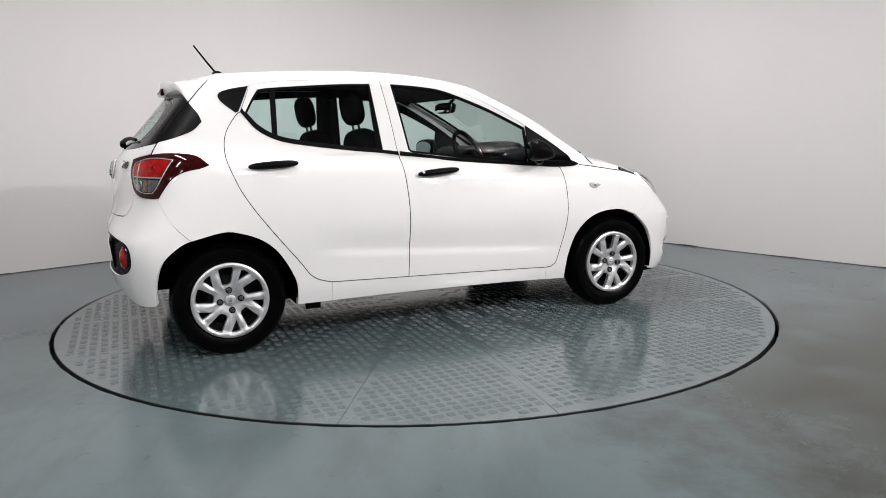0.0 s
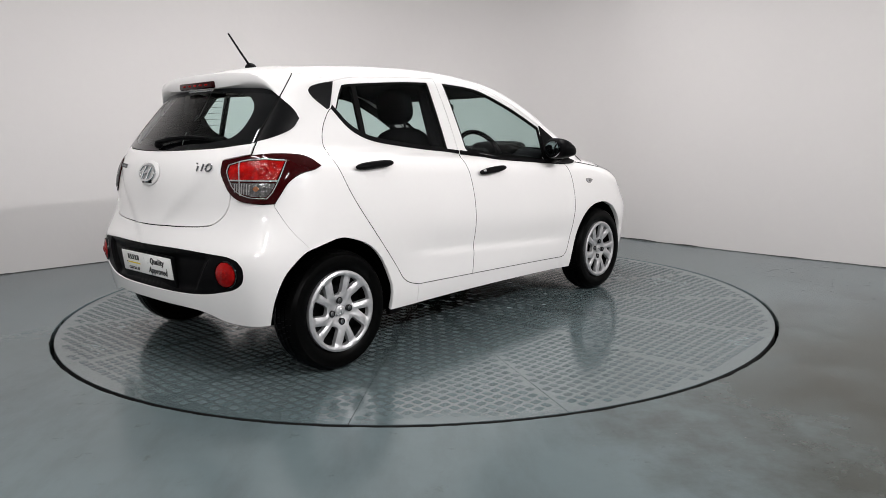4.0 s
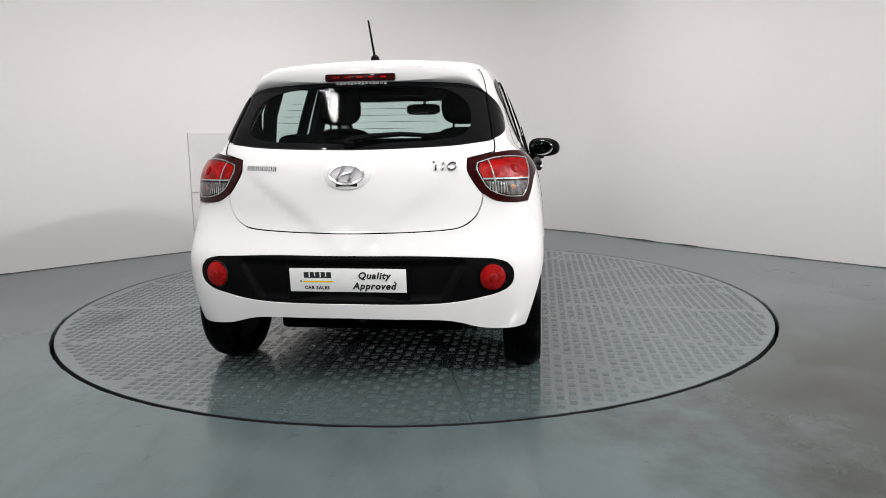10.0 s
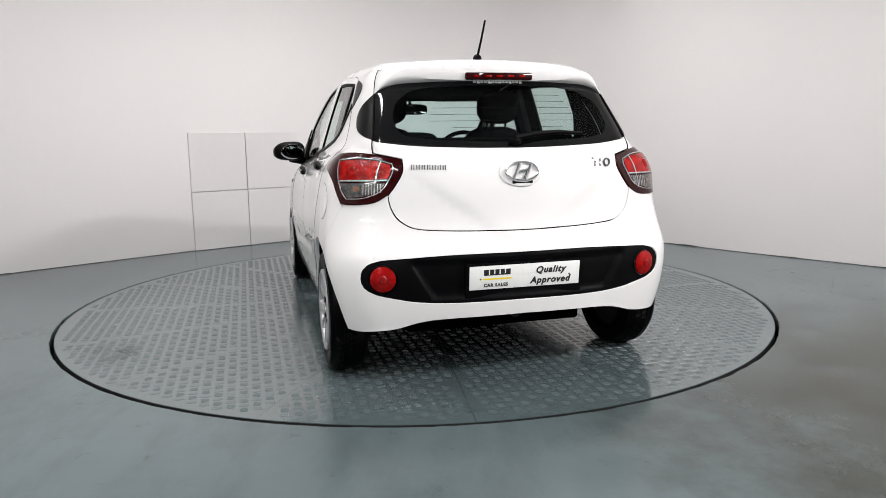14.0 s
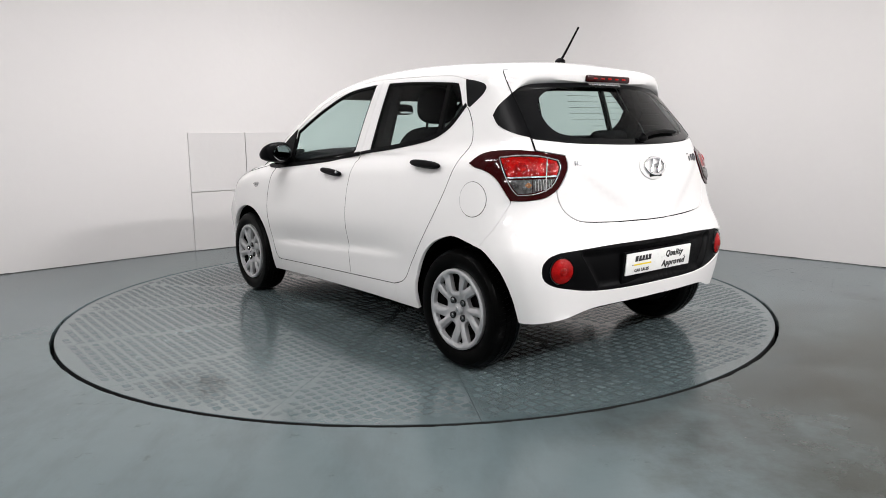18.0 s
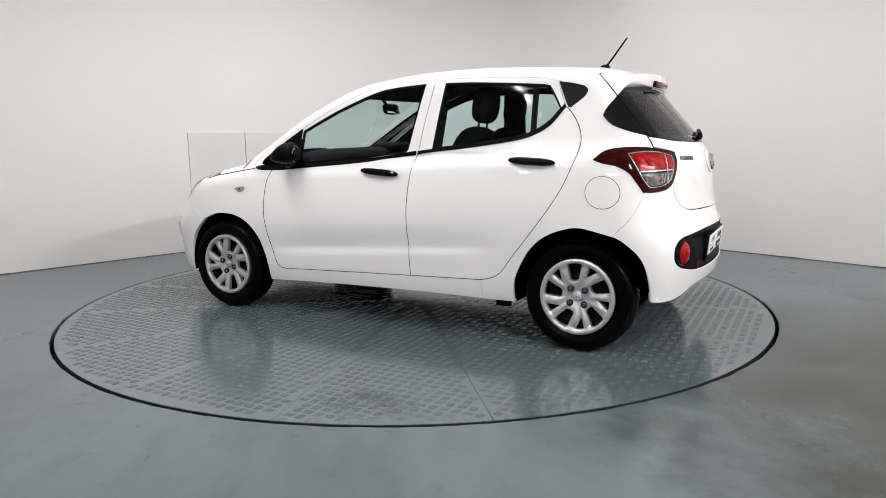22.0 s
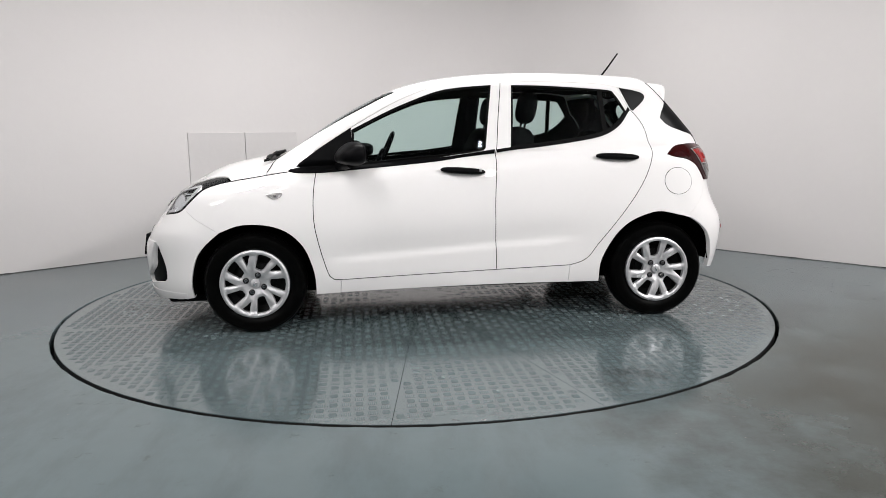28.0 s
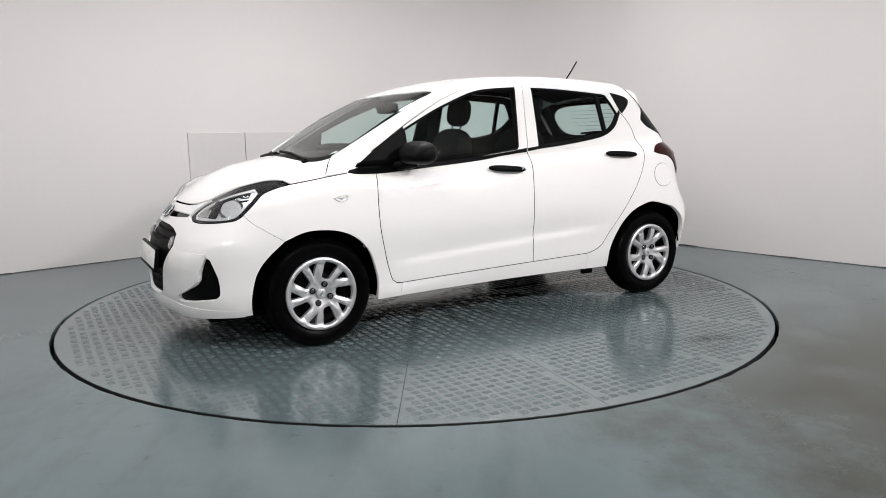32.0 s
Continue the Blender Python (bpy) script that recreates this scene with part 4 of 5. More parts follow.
        dome = part("lamp_dome", ball((0, 0, 0), (0.022, 0.022, 0.006)), RED, tl)
        dome.matrix_basis = spot(-1.505, 0.962, s, 0.009)
        panel("lamp_bar", curve([(-1.450, 0.921), (-1.647, 0.925)], [(-1.647, 0.925), (-1.646, 0.919)], [(-1.646, 0.919), (-1.452, 0.916)], [(-1.452, 0.916), (-1.450, 0.921)]), SMOKE, tl, lift=0.011, depth=0.004, gap=0, side=s)
        panel("indicator_lens", curve([(-1.458, 0.908), (-1.548, 0.910)], [(-1.548, 0.910), (-1.548, 0.853)], [(-1.548, 0.853), (-1.496, 0.851), (-1.480, 0.870), (-1.458, 0.908)]), GREY_LENS, tl, lift=0.009, depth=0.004, gap=0, side=s, step=0.02)
        panel("reversing_lens", curve([(-1.550, 0.910), (-1.640, 0.912)], [(-1.640, 0.912), (-1.614, 0.878), (-1.560, 0.855), (-1.550, 0.853)], [(-1.550, 0.853), (-1.550, 0.910)]), GREY_LENS, tl, lift=0.009, depth=0.004, gap=0, side=s, step=0.02)

    # roof with its pillars, and the windscreen
    edge = flat_of(TOP_FRONT + TOP_BACK[1:] + [(-1.10, 1.395), (-1.20, 1.405), (-1.298, 1.412)])
    edge = smooth_path(edge, 0.025)
    screen = [(1.020, 0.598), (0.95, 0.620), (0.80, 0.632), (0.64, 0.622), (0.50, 0.602), (0.36, 0.570)]
    screen_half = np.concatenate([smooth_path([(1.160, 0.0), (1.142, 0.30), (1.082, 0.50), (1.020, 0.598)], 0.03), smooth_path(screen, 0.03)[1:], smooth_path([(0.36, 0.570), (0.385, 0.50), (0.415, 0.30), (0.430, 0.0)], 0.03)[1:]])
    rear = smooth_path([tuple(edge[-1]), (-1.335, 0.40), (-1.352, 0.20), (-1.358, 0.0)], 0.03)
    front = smooth_path([(1.166, 0.0), (1.148, 0.30), (1.090, 0.505), (1.034, 0.606)], 0.03)
    corner = smooth_path([(1.034, 0.606), (1.110, 0.712)], 0.03)
    out = both_y(np.concatenate([front, corner[1:], edge, rear[1:]]))
    hole = both_y(screen_half)
    roof = panel("roof", out, WHITE, car, "white roof and screen pillars", chart="top", holes=[hole], depth=0.012, gap=0.0008, step=0.035)
    panel("headlining", shrink(out, 0.03), LINING, roof, "dark roof lining", chart="top", holes=[shrink(hole, -0.015)], lift=-0.035, depth=0, gap=0, step=0.07)
    ws = panel("windscreen", hole, PANE, car, "green-tinted windscreen", chart="top", lift=-0.004, depth=0, gap=0, step=0.05)
    ws.visible_shadow = False
    panel("windscreen_seal", hole, GLOSS, car, "black windscreen border", chart="top", holes=[shrink(hole, 0.028)], lift=-0.006, depth=0, gap=-0.002, step=0.05)
    cowl = both_y(np.concatenate([smooth_path([(1.165, 0.0), (1.149, 0.30), (1.096, 0.505), (1.034, 0.606)], 0.03), smooth_path([(1.004, 0.590), (1.055, 0.49), (1.098, 0.30), (1.110, 0.0)], 0.03)]))
    panel("scuttle", cowl, TRIM, car, "black plastic scuttle panel", chart="top", lift=0.002, depth=0.02, gap=0, step=0.03)
    for y0, y1 in ((0.46, -0.16), (-0.08, -0.60)):
        arm = top_body(np.array([(1.128, y0), (1.108, (y0 + y1) / 2), (1.078, y1)]))
        part("wiper", join(tube([(p[0], p[1], p[2] + 0.010) for p in arm], 0.008, 8), box((0.04, 0.04, 0.016), (arm[0][0], arm[0][1], arm[0][2] + 0.002), 0.005)), TRIM, car, "black windscreen wiper")

    # bonnet
    side_edge = flat_of([(1.085, 0.902), (1.117, 0.896), (1.200, 0.885), (1.322, 0.869)]) + flat_of([(1.366, 0.888), (1.466, 0.890), (1.570, 0.874), (1.708, 0.834), (1.830, 0.791)])
    hood_tip = smooth_path([tuple(side_edge[-1]), (1.712, 0.28), (1.742, 0.12), (1.748, 0.0)], 0.03)
    half = np.concatenate([smooth_path([(1.168, 0.0), (1.152, 0.30), (1.100, 0.505), (1.036, 0.612)], 0.03), smooth_path(side_edge[1:4], 0.03), smooth_path(side_edge[4:], 0.03), hood_tip[1:]])
    bonnet = both_y(half)
    panel("bonnet", bonnet, WHITE, car, "white bonnet", chart="top", depth=0.008, gap=0.0045, step=0.035)

    panel("bonnet_lining", shrink(bonnet, -0.012), UNDER, car, "black bonnet edge seal", chart="top", lift=-0.016, depth=0, gap=0, step=0.05)

    # front bumper with grilles
    tip3 = top_body(hood_tip)
    nose = [(U_FRONT + math.atan2(q[0] - U_FRONT, q[1]) * U_TURN, q[2] - 0.004) for q in tip3[2:-1:2]] + [(MID_FRONT, tip3[-1][2] - 0.004)]
    head_in = [(1.965, 0.704), (1.935, 0.734), (1.830, 0.786)]
    half = curve([(MID_FRONT, 0.190), (2.10, 0.190), (1.876, 0.188), (1.709, 0.190), (1.604, 0.193), (1.532, 0.205)], ARCH_F[:5], BUMP_F, HEAD_LOW, head_in, [head_in[-1]] + nose)
    out = both(half, MID_FRONT)
    slot_h = curve([(MID_FRONT, 0.682), (2.15, 0.683), (1.975, 0.692)], [(1.975, 0.692), (1.972, 0.708)], [(1.972, 0.708), (2.15, 0.712), (MID_FRONT, 0.713)])
    grille_h = curve([(MID_FRONT, 0.262), (2.20, 0.265), (2.125, 0.285)], [(2.125, 0.285), (2.085, 0.428), (2.025, 0.506), (1.985, 0.551)], [(1.985, 0.551), (2.000, 0.608)], [(2.000, 0.608), (2.085, 0.632), (2.20, 0.645), (MID_FRONT, 0.648)])
    slot, grille = both(slot_h, MID_FRONT), both(grille_h, MID_FRONT)
    pocket = curve([(1.745, 0.440), (1.712, 0.520), (1.690, 0.505)], [(1.690, 0.505), (1.668, 0.436), (1.658, 0.377), (1.662, 0.318), (1.690, 0.294)], [(1.690, 0.294), (1.801, 0.278), (1.900, 0.268)], [(1.900, 0.268), (1.930, 0.292), (1.775, 0.371), (1.745, 0.440)])
    pocket_m = pocket.copy()
    pocket_m[:, 0] = 2 * MID_FRONT - pocket_m[:, 0]
    fb = panel("front_bumper", out, WHITE, car, "white front bumper", holes=[slot, grille, pocket, pocket_m[::-1]], depth=0.03, step=0.03, gap=0.001)
    panel("bumper_backing", shrink(out, -0.008), UNDER, fb, lift=-0.036, depth=0, gap=0, step=0.04)
    panel("upper_slot", slot, GLOSS, fb, "black slot beside the badge", lift=-0.014, depth=0, gap=-0.004)
    gr = panel("grille", grille, TRIM, fb, "black grille with oval openings", lift=-0.022, depth=0, gap=-0.004)
    for row in range(9):
        for k in range(13):
            z = 0.285 + row * 0.042
            u = MID_FRONT + (k - 6) * 0.045 + (0.022 if row % 2 else 0)
            if 0.40 < z < 0.55 and abs(u - MID_FRONT) < 0.30:
                continue
            if within(np.array([(u, z)]), shrink(grille, 0.016))[0]:
                m = spot(u, z, 1, -0.0215)
                o = part("grille_cell", lathe([(0.017, 0.0), (0.016, 0.004), (0.012, 0.004), (0.011, 0.0)], 12), STEEL, gr)
                o.matrix_basis = m @ pose(0, 0, 0, 90) @ Matrix.Diagonal((1.15, 1, 0.72, 1))
    bar = both(curve([(MID_FRONT, 0.405), (2.17, 0.405), (2.095, 0.43)], [(2.095, 0.43), (2.035, 0.508), (1.998, 0.552)], [(1.998, 0.552), (2.10, 0.560), (MID_FRONT, 0.562)]), MID_FRONT)
    panel("grille_bar", bar, TRIM, fb, "plain black crossbar", lift=-0.006, depth=0.02, gap=0)
    for s in (1, -1):
        u = 2.035 if s > 0 else 2 * MID_FRONT - 2.035
        o = part("day_lamp", lathe([(0.0005, 0.012), (0.022, 0.009), (0.034, 0.0), (0.030, -0.01), (0.0005, -0.01)], 24), SMOKE, fb, "round clear daytime lamp")
        o.matrix_basis = spot(u, 0.562, 1, -0.004) @ pose(0, 0, 0, 90) @ Matrix.Diagonal((0.62, 1, 1.12, 1))
        panel("fog_pocket", pocket, TRIM, fb, "black corner vent", lift=-0.020, depth=0, gap=-0.006, side=s)
        blade = curve([(1.705, 0.532), (1.80, 0.536), (1.90, 0.530), (1.985, 0.540)], [(1.985, 0.540), (2.030, 0.498), (2.088, 0.420), (2.118, 0.300)], [(2.118, 0.300), (1.935, 0.296), (1.780, 0.374), (1.748, 0.440), (1.705, 0.532)])
        panel("bumper_blade", blade, WHITE, fb, "raised white bumper corner", lift=0.0015, depth=0.03, gap=0, side=s, step=0.02, dish=lambda v: 0.007 * np.clip((v[:, 1] - 0.29) / 0.1, 0, 1) * np.clip((2.05 - v[:, 0]) / 0.2, 0, 1) * np.clip((0.545 - v[:, 1] + 0.4 * np.clip(1.80 - v[:, 0], 0, 1)) / 0.04, 0, 1) + 0.003 * np.clip((1.90 - v[:, 0]) / 0.15, 0, 1))
    lip = both(curve([(MID_FRONT, 0.188), (2.10, 0.188), (1.876, 0.186), (1.572, 0.197)], [(1.572, 0.197), (1.566, 0.232)], [(1.566, 0.232), (1.876, 0.246), (2.10, 0.254), (MID_FRONT, 0.256)]), MID_FRONT)
    panel("bumper_lip", lip, WHITE, fb, "white front lip", lift=0.001, depth=0.03, gap=0, step=0.02,
          dish=lambda v: 0.014 * np.clip((0.256 - v[:, 1]) / 0.046, 0, 1) * np.clip((MID_FRONT - np.abs(v[:, 0] - MID_FRONT) - 1.66) / 0.28, 0, 1))
    fp = new("front_plate")
    fp.parent = car
    fp.matrix_basis = spot(MID_FRONT, 0.458, 1, 0.003)
    tagged(fp, "white dealer plate in a black holder")
    part("holder", box((0.51, 0.132, 0.020), (0, 0, -0.004), 0.004), TRIM, fp)
    part("plate", box((0.475, 0.100, 0.003), (0, 0.004, 0.0065), 0.001), PLATE, fp)
    b = spot(MID_FRONT, 0.702, 1, 0.006)
    eb = new("front_badge")
    eb.parent = car
    eb.matrix_basis = b @ pose(0, 0, 0, 90)
    tagged(eb, "chrome oval badge")
    part("badge_base", lathe([(0.0005, 0.004), (0.066, 0.003), (0.072, -0.004), (0.0005, -0.006)], 40), GLOSS, eb).scale = (1, 1, 0.60)
    emblem(eb, 0.066, 0.039)
    under = both(curve([(MID_FRONT, 0.188), (1.876, 0.186), (1.66, 0.190)], [(1.66, 0.190), (1.66, 0.165), (1.70, 0.160), (1.90, 0.160), (MID_FRONT, 0.160)]), MID_FRONT)
    panel("chin", under, TRIM, fb, "black lower lip", lift=-0.035, depth=0.03, gap=0)

    # rear bumper
    half = curve([(MID_BACK, 0.701), (-2.078, 0.702), (-1.910, 0.706), (-1.783, 0.714), (-1.728, 0.731), (-1.683, 0.766), (-1.657, 0.814), (-1.648, 0.859)], [(-1.648, 0.859), (-1.601, 0.829), (-1.530, 0.819), (-1.468, 0.820)], BUMP_R[::-1], [(-1.333, 0.607)] + ARCH_R[8:], [(-1.505, 0.280), (-1.548, 0.275), (-1.600, 0.277), (-1.690, 0.288), (-1.794, 0.319), (-1.917, 0.331), (MID_BACK, 0.338)])
    out = both(half, MID_BACK)
    fas_h = curve([(MID_BACK, 0.402), (-1.934, 0.400), (-1.790, 0.408), (-1.701, 0.426), (-1.640, 0.445), (-1.602, 0.475), (-1.592, 0.515), (-1.598, 0.552), (-1.615, 0.575), (-1.650, 0.590), (-1.705, 0.597), (-1.934, 0.610), (MID_BACK, 0.612)])
    fascia = both(fas_h, MID_BACK)
    rb = panel("rear_bumper", out, WHITE, car, "white rear bumper", holes=[fascia], depth=0.03, step=0.03, gap=0.001)
    panel("bumper_backing", shrink(out, 0.004), UNDER, rb, lift=-0.030, depth=0, gap=0, step=0.04)

    def recess(v):
        a = np.clip((0.50 - np.abs(v[:, 0] - MID_BACK) - 0.55 * np.clip(0.575 - v[:, 1], 0, 1)) / 0.012, 0, 1)
        return -0.022 * a * np.clip((v[:, 1] - 0.412) / 0.01, 0, 1) * np.clip((0.592 - v[:, 1]) / 0.01, 0, 1)

    panel("bumper_fascia", fascia, TRIM, rb, "matt black bumper inset", lift=-0.006, depth=0.01, gap=-0.002, step=0.014, dish=recess)
    for s in (1, -1):
        u = -1.668 if s > 0 else 2 * MID_BACK + 1.668
        base = spot(u, 0.514, 1, 0.0) @ pose(0, 0, 0, 90)
        r = part("rear_fog_lamp", lathe([(0.0005, 0.014), (0.02, 0.013), (0.044, 0.008), (0.055, 0.002), (0.055, -0.012), (0.0005, -0.012)], 36), FOG_RED, rb, "round red rear fog lamp")
        r.matrix_basis = base
        e = part("lamp_inner", ball((0.0, 0.010, 0.0), (0.020, 0.009, 0.020)), RED, rb)
        e.matrix_basis = base
        c = part("lamp_ring", lathe([(0.056, -0.008), (0.059, 0.003), (0.063, -0.004), (0.063, -0.012), (0.056, -0.012)], 36), GLOSS, rb)
        c.matrix_basis = base

    # tailgate
    half = curve(HATCH_LOW[::-1], [(-1.648, 0.859), (-1.675, 0.901), (-1.699, 0.958), (-1.690, 1.010)], [(-1.690, 1.010), (-1.556, 1.034)], [(-1.556, 1.034), (-1.538, 1.090)], GLASS_LOW)
    tg = panel("tailgate", both(half, MID_BACK), WHITE, car, "white tailgate", depth=0.012, step=0.03, gap=0.0045)
    panel("tailgate_lining", shrink(both(half, MID_BACK), -0.010), LINING, tg, lift=-0.022, depth=0, gap=0, step=0.04)
    glass_out = both(curve(GLASS_TOP[::-1], HATCH_SIDE, GLASS_LOW), MID_BACK)
    inner = both(curve([(MID_BACK, 1.334), (-1.913, 1.333), (-1.700, 1.325), (-1.590, 1.304), (-1.553, 1.262), (-1.562, 1.218), (-1.610, 1.150), (-1.668, 1.112), (-1.740, 1.098), (-1.857, 1.087), (MID_BACK, 1.076)]), MID_BACK)
    panel("rear_window_border", glass_out, GLOSS, tg, "black rear window border", holes=[inner], lift=-0.001, depth=0.006, gap=0.0015, step=0.03)
    panel("rear_window", shrink(inner, -0.004), PANE, tg, "tinted heated rear window", lift=-0.002, depth=0, gap=0, step=0.04).visible_shadow = False
    for k in range(7):
        z = 1.115 + k * 0.029
        lim = 0.50 if k > 1 else 0.36
        us = np.linspace(MID_BACK - lim, MID_BACK + lim, 24)
        p = round_body(np.stack([us, np.full(24, z)], 1))
        n = skin_normal(p)
        part("heater_wire", tube([tuple(q) for q in p - n * 0.004], 0.0011, 4), SEAL, tg)
    # spoiler: its front edge runs along the roof and down the hatch side to the top corner of the glass
    def resample(p, n):
        p = np.array(p)
        d = np.concatenate([[0], np.cumsum(np.linalg.norm(np.diff(p, axis=0), axis=1))])
        q = np.linspace(0, d[-1], n)
        return np.stack([np.interp(q, d, p[:, k]) for k in range(3)], 1)

    n = 34
    line = smooth_path([(-1.358, 0.0), (-1.352, 0.20), (-1.335, 0.40), tuple(edge[-1])], 0.02)
    fore = resample(np.concatenate([top_body(line), round_body(curve([(-1.298, 1.412), (-1.350, 1.358), (-1.401, 1.298)]))[1:]]), n)
    uz = curve(GLASS_TOP[::-1])
    uz[:, 1] -= 0.019 * (1 - np.linspace(0, 1, len(uz)) ** 3)
    aft = resample(round_body(uz), n)
    end = aft[-1]
    tip = resample(smooth_path([(-1.410, 0.0, 1.426), (-1.396, 0.25, 1.421), (-1.368, 0.42, 1.406), (-1.345, 0.502, 1.374), tuple(end + [-0.004, 0, 0])], 0.02), n)
    rows = []
    for i in range(n):
        f, t, g = fore[i], tip[i], aft[i]
        k = 1 - (i / (n - 1)) ** 2.6
        bulge = np.array([0.0, 0.010, 0.012]) * k if f[1] > 0.45 else np.array([0.0, 0.0, 0.010]) * k
        top = [f * (1 - q) + t * q + bulge * 4 * q * (1 - q) for q in np.linspace(0, 1, 7)]
        k = 1 - (i / (n - 1)) ** 2.2
        low = t + np.array([0.003, 0, -0.074]) * k
        rows.append(top + [t + np.array([-0.005, 0, -0.016]) * k, t + np.array([-0.003, 0, -0.056]) * k, low, low * 0.5 + g * 0.5, g + np.array([0.006, 0, 0.0])])
    rows = [[q * [1, -1, 1] for q in r] for r in rows[:0:-1]] + rows
    k = len(rows[0])
    bm = bmesh.new()
    vs = [bm.verts.new(tuple(p)) for r in rows for p in r]
    for i in range(len(rows) - 1):
        for j in range(k - 1):
            bm.faces.new((vs[i * k + j], vs[i * k + j + 1], vs[(i + 1) * k + j + 1], vs[(i + 1) * k + j]))
    bmesh.ops.recalc_face_normals(bm, faces=bm.faces)
    part("spoiler", bm, WHITE, car, "white roof spoiler")
    for s in (1, -1):
        part("spoiler_seam", tube([(p[0] - 0.001, p[1] * s, p[2] + 0.0006) for p in fore[int(n * 0.5):]], 0.0026, 6), SEAL, car)
        side = round_body(curve(HATCH_SIDE))
        part("hatch_seam", tube([(p[0], p[1] * s, p[2]) for p in side + skin_normal(side) * 0.001], 0.0042, 6), SEAL, car)
        side = round_body(curve([(-1.530, 1.096), (-1.556, 1.033)]))
        part("hatch_seam", tube([(p[0], p[1] * s, p[2]) for p in side], 0.0030, 6), SEAL, car)
        for line, r in ((DOOR_FRONT, 0.0026), (B_LINE[3:], 0.0018), (C_LINE, 0.0022), (SILL_TOP + SILL_BACK[1:], 0.0018)):
            part("door_seam", tube([(p[0], p[1] * s, p[2]) for p in round_body(curve(line)) * [1, 0.9985, 1]], r, 6), SEAL, car)
        part("bonnet_seam", tube([(p[0], p[1] * s, p[2]) for p in round_body(curve([(0.990, 0.914), (1.117, 0.896), (1.322, 0.867)]))], 0.0028, 6), SEAL, car)
        part("pillar_seam", tube([(p[0], p[1] * s, p[2]) for p in top_body(np.array([(1.036, 0.608), (1.072, 0.660), (1.106, 0.706)]))], 0.0026, 6), SEAL, car)
    st = new("stop_lamp")
    st.parent = car
    tagged(st, "slim red high stop lamp")
    part("lamp_case", box((0.030, 0.325, 0.034), (-1.408, 0, 1.372), 0.010), RED_DARK, st)
    for i in range(5):
        part("lamp_cell", box((0.012, 0.030, 0.010), (-1.4195, (i - 2) * 0.054, 1.372), 0.004), RED, st)
    # rear wiper
    hub = spot(MID_BACK + 0.005, 1.073, 1, 0.012)
    part("rear_wiper_hub", ball(hub.translation, (0.018, 0.028, 0.018)), TRIM, tg)
    bl = round_body(np.array([(MID_BACK + 0.01, 1.078), (MID_BACK - 0.12, 1.096), (MID_BACK - 0.28, 1.106), (MID_BACK - 0.44, 1.102)]))
    nn = skin_normal(bl)
    part("rear_wiper", tube([tuple(q) for q in bl + nn * np.array([[0.022], [0.02], [0.016], [0.01]])], 0.014, 8, 0.6), TRIM, tg, "black rear wiper")

    # badges and plate
    rbadge = new("rear_badge")
    rbadge.parent = car
    rbadge.matrix_basis = spot(MID_BACK, 0.948, 1, 0.002) @ pose(0, 0, 0, 90)
    tagged(rbadge, "chrome oval badge with a release pad")
    part("badge_base", lathe([(0.0005, 0.006), (0.085, 0.005), (0.100, 0.0), (0.100, -0.004), (0.0005, -0.004)], 48), WHITE, rbadge).scale = (1, 1, 0.63)
    emblem(rbadge, 0.073, 0.040, 0.012)
    part("release_pad", box((0.095, 0.008, 0.016), (0, 0.004, 0.043), 0.005), STEEL, rbadge)
    # model bars: name plate on one side, model mark on the other
    nb = new("name_badge")
    nb.parent = car
    tagged(nb, "row of small chrome bars")
    for i in range(7):
        for k in (-1, 1):
            o = part("bar", box((0.0040, 0.022, 0.003), bevel=0.001, segments=1), DARK_CHROME, nb)
            o.matrix_basis = spot(-1.742 - i * 0.0228 - k * 0.0052, 0.977 - i * 0.0006, 1, 0.002)
    mb = new("model_badge")
    mb.parent = car
    tagged(mb, "small chrome model mark")
    for du, dz, w, h in ((0.002, -0.005, 0.0085, 0.026), (-0.003, 0.018, 0.010, 0.007), (0.034, 0.0, 0.0085, 0.036)):
        o = part("bar", box((w, h, 0.005), (0, 0, 0), 0.002), DARK_CHROME, mb)
        o.matrix_basis = spot(2 * MID_BACK + 1.838 - du, 0.978 + dz, 1, 0.003) @ pose(0, 0, 0, 0, 0, -12)
    loop = [(0.0165 * math.cos(q) + 0.0038 * math.sin(q), 0.0165 * math.sin(q), 0) for q in [2 * math.pi * k / 28 for k in range(29)]]
    o = part("oval_loop", tube(loop, 0.0042, 8), DARK_CHROME, mb)
    o.matrix_basis = spot(2 * MID_BACK + 1.838 - 0.072, 0.978, 1, 0.003)
    rp = new("rear_plate")
    rp.parent = car
    rp.matrix_basis = pose(-1.733, 0, 0.503, 90 + 6, 0, -90)
    tagged(rp, "white dealer plate reading Quality Approved in a black holder")
    part("holder", box((0.535, 0.150, 0.016), (0, -0.012, -0.002), 0.004), TRIM, rp)
    part("plate", box((0.508, 0.104, 0.006), (0, 0.003, 0.009), 0.002), PLATE, rp)
    word(rp, "Quality", 0.040, (0.115, 0.012, 0.0125), shear=0.25)
    word(rp, "Approved", 0.040, (0.115, -0.034, 0.0125), shear=0.25)
    word(rp, "CAR SALES", 0.020, (-0.135, -0.037, 0.0125))
    part("brand_bar", box((0.120, 0.026, 0.001), (-0.130, 0.026, 0.0122), turn=None), INK, rp)
    for i in range(4):
        part("brand_gap", box((0.005, 0.022, 0.001), (-0.166 + i * 0.024, 0.027 + (i % 2) * 0.004, 0.0127)), PLATE, rp)
    part("yellow_bar", box((0.130, 0.007, 0.001), (-0.130, -0.003, 0.0122)), YELLOW, rp)
    part("holder_print", box((0.120, 0.009, 0.001), (0.0, -0.066, 0.0065)), STICKER, rp)
